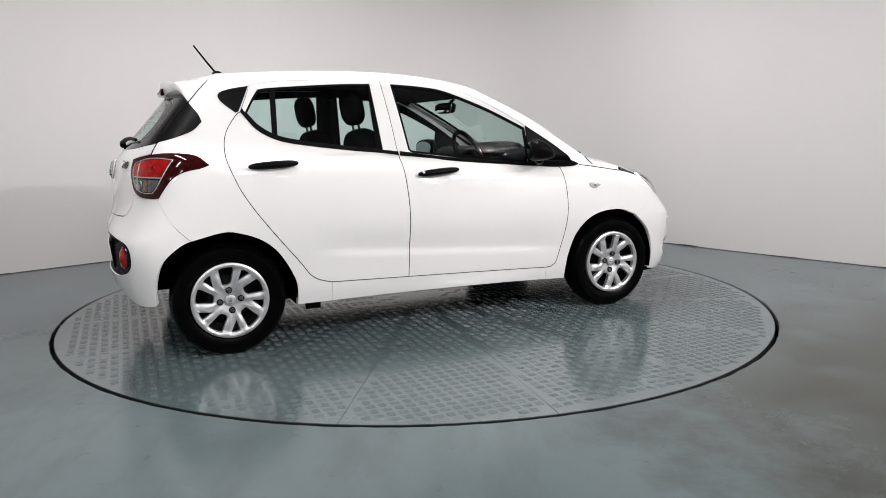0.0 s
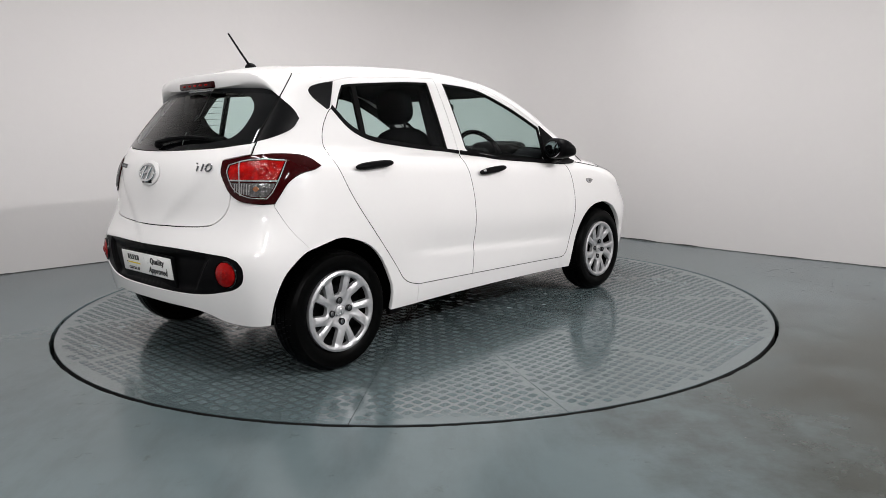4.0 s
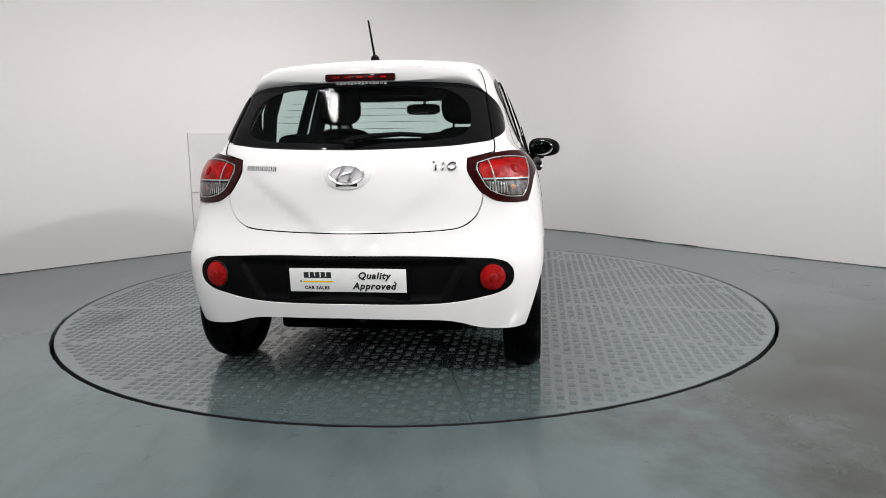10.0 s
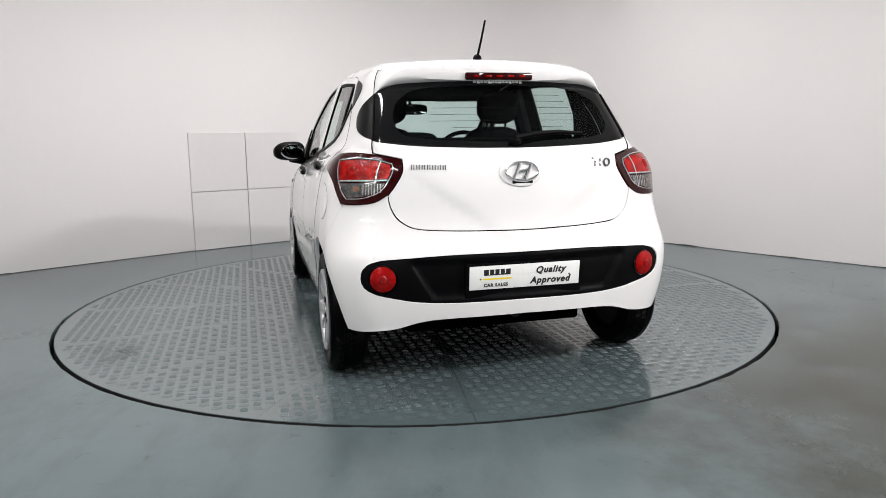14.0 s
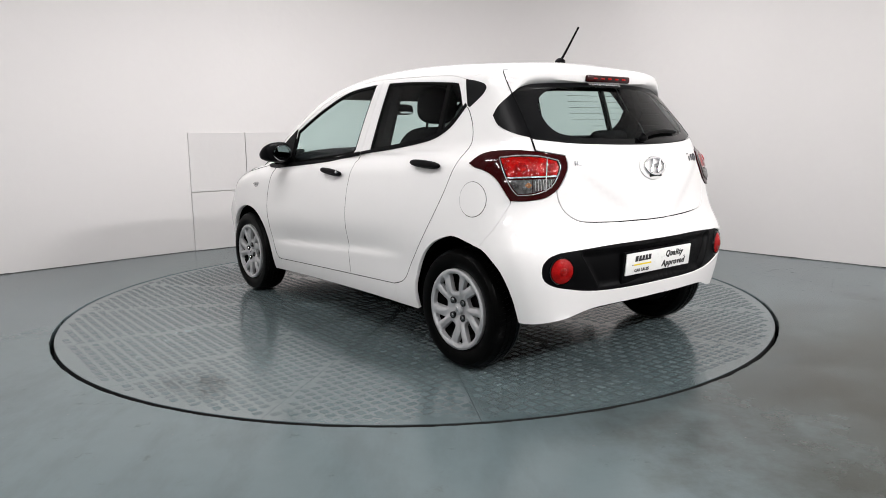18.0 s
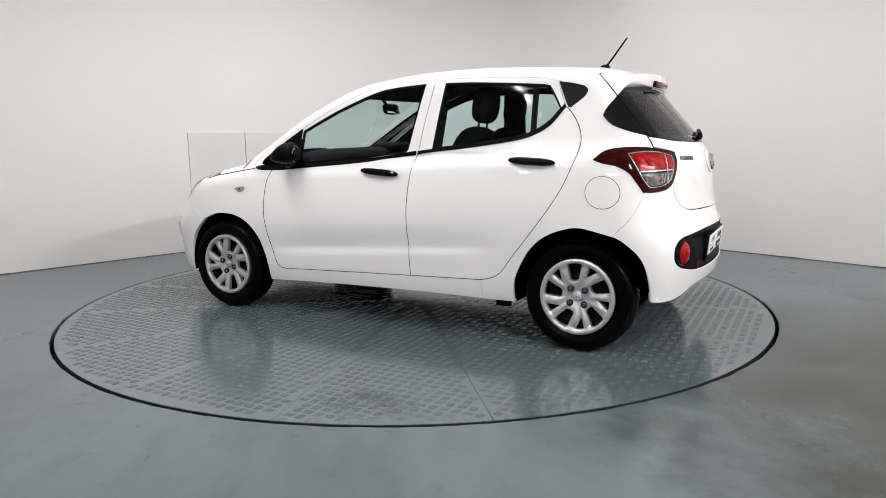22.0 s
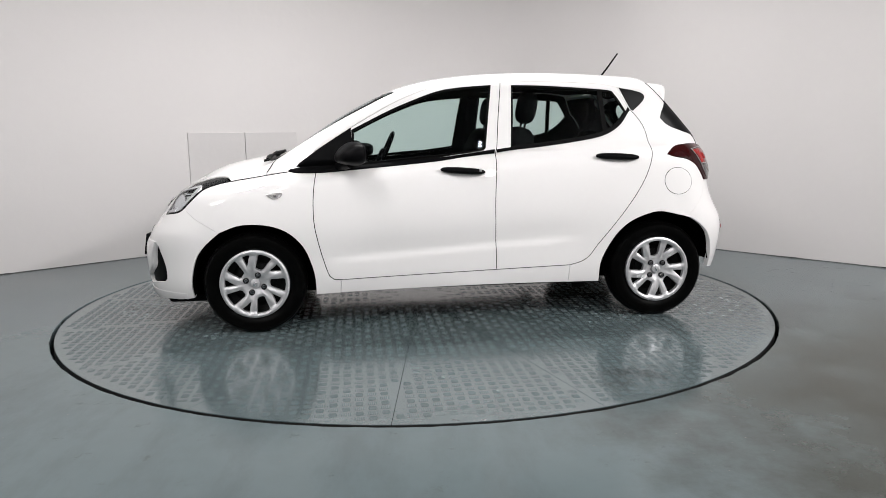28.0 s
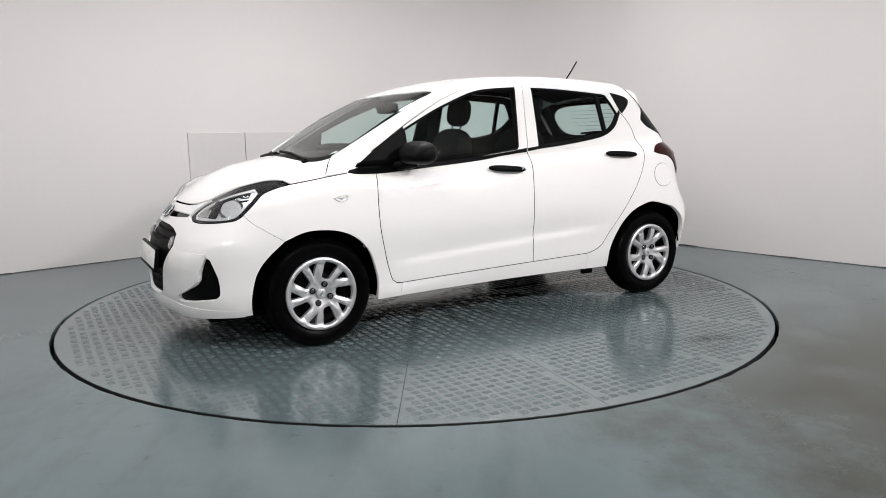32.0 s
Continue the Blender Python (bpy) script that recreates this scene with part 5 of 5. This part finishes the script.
    for sx in (-0.205, 0.205):
        part("plate_screw", ball((sx, -0.002, 0.012), (0.004, 0.004, 0.002), u=8, v=6), INK, rp)
    # web address strip on the glass: plain white bar
    for i in range(14):
        o = part("sticker_bar", box((0.0135, 0.011 if i % 3 else 0.017, 0.001)), STICKER, tg)
        o.matrix_basis = spot(MID_BACK + (i - 6.5) * 0.0345, 1.346, 1, 0.0025)

    # aerial
    ae = new("aerial")
    ae.parent = car
    tagged(ae, "short black roof aerial")
    part("aerial_base", ball((-1.090, 0, 1.480), (0.034, 0.021, 0.026)), TRIM, ae)
    part("rod", tube([(-1.095, 0, 1.49), (-1.150, 0, 1.56), (-1.215, 0, 1.648)], 0.0065, 8, 0.75), TRIM, ae)

    build_inside(car)
    first = wheel("wheel", "")
    tagged(first, "black tyre with a silver five-spoke cover")
    first.parent = car
    first.matrix_basis = pose(1.1925, 0.731, 0.288, 0, 52, 0)
    for x, y, rz, roll in ((-1.1925, 0.731, 0, -65), (1.1925, -0.731, 180, 152), (-1.1925, -0.731, 180, 79)):
        copy_thing(first, pose(x, y, 0.288, 0, 0, rz) @ pose(0, 0, 0, 0, roll, 0))
    return car


def emblem(owner, a, b, lift=0.004):
    """A slanted bar mark in a chrome oval ring."""
    made = []
    ring = bmesh.new()
    n, m = 40, 8
    rows = []
    for i in range(n):
        t = 2 * math.pi * i / n
        c = Vector((a * math.cos(t), lift, b * math.sin(t)))
        d = Vector((b * math.cos(t), 0, a * math.sin(t))).normalized()
        rows.append([ring.verts.new(c + d * 0.0065 * math.cos(q) + Vector((0, 0.005 * math.sin(q), 0))) for q in [2 * math.pi * k / m for k in range(m)]])
    for i in range(n):
        for k in range(m):
            ring.faces.new((rows[i][k], rows[(i + 1) % n][k], rows[(i + 1) % n][(k + 1) % m], rows[i][(k + 1) % m]))
    bmesh.ops.recalc_face_normals(ring, faces=ring.faces)
    made.append(part("oval_ring", ring, CHROME, owner))
    for x in (-0.36, 0.36):
        made.append(part("slanted_bar", tube([(x * a - 0.24 * a, lift, 0.78 * b), (x * a + 0.02 * a, lift + 0.002, 0.0), (x * a + 0.24 * a, lift, -0.78 * b)], 0.0085, 8), CHROME, owner))
    made.append(part("slanted_bar", tube([(-0.34 * a, lift, 0.10 * b), (0.34 * a, lift, -0.16 * b)], 0.0075, 8), CHROME, owner))
    return made


def word(owner, text, size, at, shear=0.0):
    c = bpy.data.curves.new("lettering", "FONT")
    c.body, c.size, c.align_x, c.shear, c.extrude, c.bevel_depth, c.space_character = text, size, "CENTER", shear, 0.0002, 0.040 * size, 1.16
    o = new("lettering", c)
    dg = bpy.context.evaluated_depsgraph_get()
    me = bpy.data.meshes.new_from_object(o.evaluated_get(dg))
    bpy.data.objects.remove(o)
    me.materials.clear()
    me.materials.append(INK)
    ob = new("lettering", me)
    ob.parent = owner
    ob.location = at
    return tagged(ob, "black lettering " + text)


def cushion(size, at, turn=None, power=0.55):
    """A soft rounded block."""
    bm = bmesh.new()
    bmesh.ops.create_uvsphere(bm, u_segments=20, v_segments=14, radius=1)
    for v in bm.verts:
        v.co = [math.copysign(abs(c) ** power, c) for c in v.co]
    m = Matrix.Translation(at) @ (turn if turn is not None else Matrix()) @ Matrix.Diagonal((size[0] / 2, size[1] / 2, size[2] / 2, 1))
    bmesh.ops.transform(bm, matrix=m, verts=bm.verts)
    return bm


def build_inside(car):
    # floor pan, wheel housings, bulkheads
    part("floor_pan", join(box((1.50, 1.06, 0.12), (0.0, 0, 0.225), 0.02), box((1.0, 0.96, 0.10), (1.10, 0, 0.215), 0.02), box((0.70, 0.90, 0.12), (-1.0, 0, 0.24), 0.02)), UNDER, car)
    part("undertray", box((0.48, 1.16, 0.05), (1.49, 0, 0.172), 0.02), TRIM, car, "black tray under the engine")
    part("boot_floor", box((0.50, 0.80, 0.26), (-1.34, 0, 0.42), 0.03), UNDER, car)
    part("engine_block", box((0.66, 1.02, 0.48), (1.40, 0, 0.46), 0.05), UNDER, car)
    part("exhaust_pipe", tube([(-0.2, -0.15, 0.20), (-1.2, -0.25, 0.21), (-1.50, -0.02, 0.30), (-1.58, -0.02, 0.30)], 0.024, 10), STEEL, car)
    for s in (1, -1):
        part("jacking_bracket", box((0.085, 0.03, 0.05), (-0.74, 0.69 * s, 0.195), 0.006), TRIM, car)
    part("rear_axle", box((0.10, 1.20, 0.09), (-1.19, 0, 0.25), 0.02), UNDER, car)
    for x in (1.1925, -1.1925):
        for s in (1, -1):
            bm = bmesh.new()
            n = 24
            rows = []
            for i in range(n + 1):
                a = math.pi * (-0.06 + (1.12 if x > 0 else 1.02) * i / n)
                r = 0.350
                rows.append([bm.verts.new((x + r * math.cos(a), s * y, 0.288 + r * math.sin(a))) for y in (0.50, 0.765)])
            for a, b in zip(rows, rows[1:]):
                bm.faces.new((a[0], a[1], b[1], b[0]))
            bm.faces.new([r[0] for r in rows])
            part("wheel_housing", bm, UNDER, car)
    # dashboard, wheel on the right-hand side of the car
    dash = cushion((0.55, 1.38, 0.26), (0.79, 0, 0.885), pose(0, 0, 0, 0, 8, 0), 0.45)
    dp = part("dashboard", dash, LINING, car, "dark grey dashboard")
    part("instrument_hood", cushion((0.26, 0.36, 0.10), (0.60, -0.36, 1.015), None, 0.6), TRIM, dp)
    part("centre_console", box((0.34, 0.26, 0.5), (0.60, 0, 0.66), 0.04), TRIM, dp)
    sw = new("steering_wheel")
    sw.parent = car
    sw.matrix_basis = pose(0.40, -0.355, 0.965, 0, -24, 0)
    tagged(sw, "black steering wheel")
    ring = bmesh.new()
    rows = []
    for i in range(36):
        t = 2 * math.pi * i / 36
        rows.append([ring.verts.new(((0.014 * math.cos(q)), (0.178 + 0.016 * math.sin(q)) * math.cos(t), (0.178 + 0.016 * math.sin(q)) * math.sin(t))) for q in [2 * math.pi * k / 8 for k in range(8)]])
    for i in range(36):
        for k in range(8):
            ring.faces.new((rows[i][k], rows[(i + 1) % 36][k], rows[(i + 1) % 36][(k + 1) % 8], rows[i][(k + 1) % 8]))
    bmesh.ops.recalc_face_normals(ring, faces=ring.faces)
    part("wheel_rim", ring, TRIM, sw)
    part("wheel_hub", cushion((0.06, 0.15, 0.13), (0.01, 0, -0.01)), TRIM, sw)
    for a in (0, 180, 270):
        part("wheel_spoke", tube([(0.01, 0.05 * math.cos(radians(a)), 0.05 * math.sin(radians(a))), (0, 0.175 * math.cos(radians(a)), 0.175 * math.sin(radians(a)))], 0.015, 8), TRIM, sw)
    # rear-view mirror
    rm = new("inside_mirror")
    rm.parent = car
    tagged(rm, "black inside mirror")
    part("mirror_case", cushion((0.035, 0.235, 0.072), (0.395, 0.0, 1.290), pose(0, 0, 0, 0, 10, 8), 0.5), TRIM, rm)
    part("mirror_face", box((0.003, 0.205, 0.052), (0.3765, 0.0, 1.288), 0.001, pose(0, 0, 0, 0, 10, 8)), CHROME, rm)
    part("mirror_stalk", tube([(0.41, 0, 1.30), (0.46, 0, 1.355)], 0.011, 8), TRIM, rm)
    # front seats
    for s in (1, -1):
        seat = new("front_seat")
        seat.parent = car
        tagged(seat, "charcoal cloth front seat")
        y = 0.36 * s
        back = -0.11 if s > 0 else 0.0
        part("seat_base", cushion((0.52, 0.50, 0.22), (0.06 + back, y, 0.56), pose(0, 0, 0, 0, -8, 0)), CLOTH, seat)
        part("seat_back", cushion((0.20, 0.46, 0.64), (-0.255 + back, y, 0.845), pose(0, 0, 0, 0, -17, 0), 0.62), CLOTH, seat)
        for dy in (-0.06, 0.06):
            part("headrest_post", tube([(-0.345 + back, y + dy, 1.12), (-0.365 + back, y + dy, 1.205)], 0.007, 8), STEEL, seat)
        part("headrest", cushion((0.11, 0.26, 0.205), (-0.378 + back, y, 1.275), pose(0, 0, 0, 0, -10, 0), 0.7), CLOTH, seat)
    rs = new("rear_seat")
    rs.parent = car
    tagged(rs, "charcoal cloth rear bench")
    part("bench", cushion((0.50, 1.22, 0.22), (-0.70, 0, 0.60), pose(0, 0, 0, 0, -8, 0), 0.4), CLOTH, rs)
    part("bench_back", cushion((0.18, 1.22, 0.56), (-1.03, 0, 0.82), pose(0, 0, 0, 0, -20, 0), 0.4), CLOTH, rs)
    for y in (-0.36, 0.36):
        part("headrest", cushion((0.10, 0.27, 0.10), (-1.135, y, 1.075), None, 0.6), CLOTH, rs)
    part("parcel_shelf", box((0.36, 1.06, 0.02), (-1.33, 0, 1.000), 0.006), LINING, car)
    for s in (1, -1):
        part("pillar_cover", tube([(-0.262, 0.610 * s, 1.00), (-0.275, 0.555 * s, 1.20), (-0.285, 0.505 * s, 1.38)], 0.048, 8, 0.9), LINING, car)
        part("pillar_cover", tube([(-1.11, 0.560 * s, 1.06), (-1.20, 0.510 * s, 1.22), (-1.18, 0.470 * s, 1.36)], 0.036, 8), LINING, car)
    part("tax_disc", lathe([(0.0005, 0.001), (0.042, 0.001), (0.042, -0.001), (0.0005, -0.001)], 24), STICKER, car, "round paper disc on the windscreen").matrix_basis = pose(0.985, 0.49, 1.005, 0, 0, 0) @ pose(0, 0, 0, 125, 0, 90)


# ---------------------------------------------------------------- turntable
def build_table():
    table = new("turntable")
    tagged(table, "round grey-green painted tread-plate turntable flush with the floor", "turntable")
    cuts = [14.6 + 22.5 * i for i in range(16)]
    R = DISC_R - 0.012
    gap = 0.0013
    hub = 0.30
    for a0 in cuts:
        n = 14
        bm = bmesh.new()
        outer, inner = [], []
        for k in range(n + 1):
            for lst, rr in ((inner, hub + gap), (outer, R)):
                da = math.degrees(gap / rr)
                a = radians(a0 + da + (22.5 - 2 * da) * k / n)
                lst.append((rr * math.cos(a), rr * math.sin(a)))
        loop = outer + inner[::-1]
        top = [bm.verts.new((x, y, 0.0)) for x, y in loop]
        low = [bm.verts.new((x, y, -0.03)) for x, y in loop]
        bm.faces.new(top)
        for k in range(len(loop)):
            j = (k + 1) % len(loop)
            bm.faces.new((top[k], low[k], low[j], top[j]))
        part("deck_plate", bm, DECK, table, smooth=False)
    bm = bmesh.new()
    bmesh.ops.create_cone(bm, cap_ends=True, segments=48, radius1=hub - gap, radius2=hub - gap, depth=0.03)
    bmesh.ops.translate(bm, vec=(0, 0, -0.015), verts=bm.verts)
    part("hub_plate", bm, DECK, table, smooth=False)
    # near-black band added round the rim: shade of the gap put into colour
    bm = lathe([(R + 0.0012, -0.0025), (R + 0.0030, -0.006), (R + 0.0030, -0.06), (R - 0.02, -0.06), (R - 0.02, -0.028), (R + 0.0008, -0.028)], 180)
    bmesh.ops.rotate(bm, cent=(0, 0, 0), matrix=Matrix.Rotation(radians(90), 3, "X"), verts=bm.verts)
    part("rim_band", bm, RIM, table, "dark band round the rim, added to shade the gap")
    # raised five-bar tread, joined
    pitch = 0.054
    verts, faces = [], []
    span = int(R / pitch) + 1
    seams = [radians(c) for c in cuts]
    for ix in range(-span, span + 1):
        for iy in range(-span, span + 1):
            x, y = ix * pitch, iy * pitch
            r = math.hypot(x, y)
            if r > R - 0.05 or r < 0.04:
                continue
            a = math.atan2(y, x)
            if abs(r - hub) < 0.025 or min(abs(math.sin(a - s)) * r + (9 if math.cos(a - s) < 0 else 0) for s in seams) < 0.026:
                continue
            across = (ix + iy) % 2
            for b in range(5):
                o = (b - 2) * 0.0085
                hw, hl = 0.0026, 0.0175 - abs(b - 2) * 0.002
                cx, cy = (x, y + o) if across else (x + o, y)
                dx, dy = (hl, hw) if across else (hw, hl)
                k = len(verts)
                h = 0.0013
                verts += [(cx - dx, cy - dy, 0), (cx + dx, cy - dy, 0), (cx + dx, cy + dy, 0), (cx - dx, cy + dy, 0)]
                fx, fy = dx - 0.0003, dy - 0.0003
                verts += [(cx - fx, cy - fy, h), (cx + fx, cy - fy, h), (cx + fx, cy + fy, h), (cx - fx, cy + fy, h)]
                faces += [(k + 4, k + 5, k + 6, k + 7)] + [(k + j, k + (j + 1) % 4, k + 4 + (j + 1) % 4, k + 4 + j) for j in range(4)]
    tagged(mesh_object("tread_pattern", verts, faces, TREAD, table, "raised painted tread bars"), kind="stuff")
    # oily dirt caught between the bars
    rng = random.Random(11)
    verts, faces = [], []
    for cx, cy, sx, sy, count in ((-0.80, 1.79, 0.085, 0.035, 330), (-0.93, 1.86, 0.05, 0.03, 90), (-0.72, 1.93, 0.05, 0.025, 110), (-1.2, -1.2, 0.5, 0.4, 26), (0.9, -1.4, 0.5, 0.4, 24), (-1.75, 0.3, 0.3, 0.5, 20), (1.1, 1.5, 0.4, 0.3, 14)):
        for _ in range(count):
            x, y = rng.gauss(cx, sx), rng.gauss(cy, sy)
            if math.hypot(x, y) > R - 0.03:
                continue
            h = 0.0017
            w, l = rng.uniform(0.0008, 0.0020), rng.uniform(0.002, 0.008)
            if rng.random() < 0.5:
                w, l = l, w
            k = len(verts)
            verts += [(x - l, y - w * 0.6, h), (x, y - w, h), (x + l, y - w * 0.4, h), (x + l * 0.8, y + w, h), (x - l * 0.7, y + w * 0.9, h)]
            faces.append((k, k + 1, k + 2, k + 3, k + 4))
    tagged(mesh_object("dirt_specks", verts, faces, STAIN, table, "dark oily dirt on the tread plate"), kind="stuff")
    return table


TABLE = build_table()
CAR = build_car()
for child in CAR.children:
    child.location = Vector(child.location) + Vector((CAR_X, CAR_Y, 0))


def floor_marks():
    """Loose dark crumbs, chips and thin scratches on the painted floor."""
    rng = random.Random(23)
    verts, faces = [], []

    def flake(x, y, long, wide, turn):
        k = len(verts)
        c, q = math.cos(turn), math.sin(turn)
        n = 6
        for i in range(n):
            a = 2 * math.pi * i / n
            u, v = long * math.cos(a) * rng.uniform(0.7, 1.1), wide * math.sin(a) * rng.uniform(0.7, 1.1)
            verts.append((x + u * c - v * q, y + u * q + v * c, 0.0016))
        faces.append(tuple(range(k, k + n)))

    def clear(x, y):
        return math.hypot(x, y) > DISC_R + 0.03

    for cx, cy, sx, sy, count, size in ((2.9, 0.3, 0.5, 0.5, 46, 0.010), (0.0, -2.75, 0.9, 0.22, 34, 0.0035), (1.3, -2.4, 0.5, 0.35, 44, 0.0045), (-1.7, -2.1, 0.5, 0.4, 30, 0.004), (-2.4, 1.2, 0.5, 0.4, 14, 0.006)):
        for _ in range(count):
            x, y = rng.gauss(cx, sx), rng.gauss(cy, sy)
            if clear(x, y):
                flake(x, y, size * rng.uniform(0.4, 1.5), size * rng.uniform(0.25, 0.6), rng.uniform(-0.5, 0.5))
    for _ in range(60):
        a = rng.uniform(-2.6, -0.2) if rng.random() < 0.8 else rng.uniform(0, 6.28)
        r = DISC_R + 0.020 + abs(rng.gauss(0, 0.018))
        flake(r * math.cos(a), r * math.sin(a), rng.uniform(0.001, 0.007), rng.uniform(0.001, 0.0025), a + 1.57 + rng.uniform(-0.5, 0.5))
    for _ in range(34):
        x, y = rng.gauss(1.9, 0.7), rng.gauss(-1.9, 0.7)
        if clear(x, y):
            flake(x, y, rng.uniform(0.008, 0.035), 0.0007, rng.uniform(-1.3, 0.2))
    for _ in range(26):
        x, y = rng.gauss(3.0, 0.45), rng.gauss(0.5, 0.4)
        if clear(x, y):
            flake(x, y, rng.uniform(0.012, 0.045), rng.uniform(0.002, 0.004), rng.uniform(-1.2, 0.2))
    tagged(mesh_object("floor_marks", verts, faces, STAIN, label="dark crumbs and scratches on the painted floor"), kind="stuff", category="dirt")


def part_room():
    # boards on the wall, two rows
    a, b = Vector((-2.236, 2.258)), Vector((-1.05, 3.10))
    d = (b - a).normalized()
    n = Vector((d.y, -d.x))
    angle = math.degrees(math.atan2(d.y, d.x))
    for row in range(2):
        for col in range(2):
            w, h = 0.575, 0.578
            c = a + d * (col * 0.582 + w / 2) + n * 0.006
            o = part("wall_board", box((w, 0.016, h), bevel=0.002, segments=1), WALL, smooth=False)
            o.matrix_world = pose(c.x, c.y, 0.004 + row * 0.585 + h / 2, 0, 0, angle)
            tagged(o, "off-white painted square board fixed to the wall", "wall board", group="boards on the wall")
    # a housing for every strip, the added fill lamp included
    for sx, sy, sr, sw, sl, sd, lean in STRIPS:
        o = new("strip_light")
        o.matrix_world = pose(sx, sy, CEILING_Z - 0.05, 0, 0, sr) @ pose(0, 0, 0, 0, lean, 0) @ pose(0, 0, 0.05)
        part("housing", box((sd + 0.05, sl + 0.05, 0.085), (0, 0, -0.05), 0.01), FIXTURE, o)
        for e in (-1, 1):
            part("end_cap", box((sd + 0.04, 0.02, 0.075), (0, e * (sl / 2 + 0.037), -0.05), 0.004), TRIM, o)
        tagged(o, "white ceiling strip light with a long lit tube", "ceiling light", group="strip lights")


part_room()
floor_marks()


def motions():
    rows = [(float(t), pose(0, 0, 0, 0, 0, a)) for t, a in TURN]
    walk(TABLE, rows)
    walk(CAR, rows)


motions()
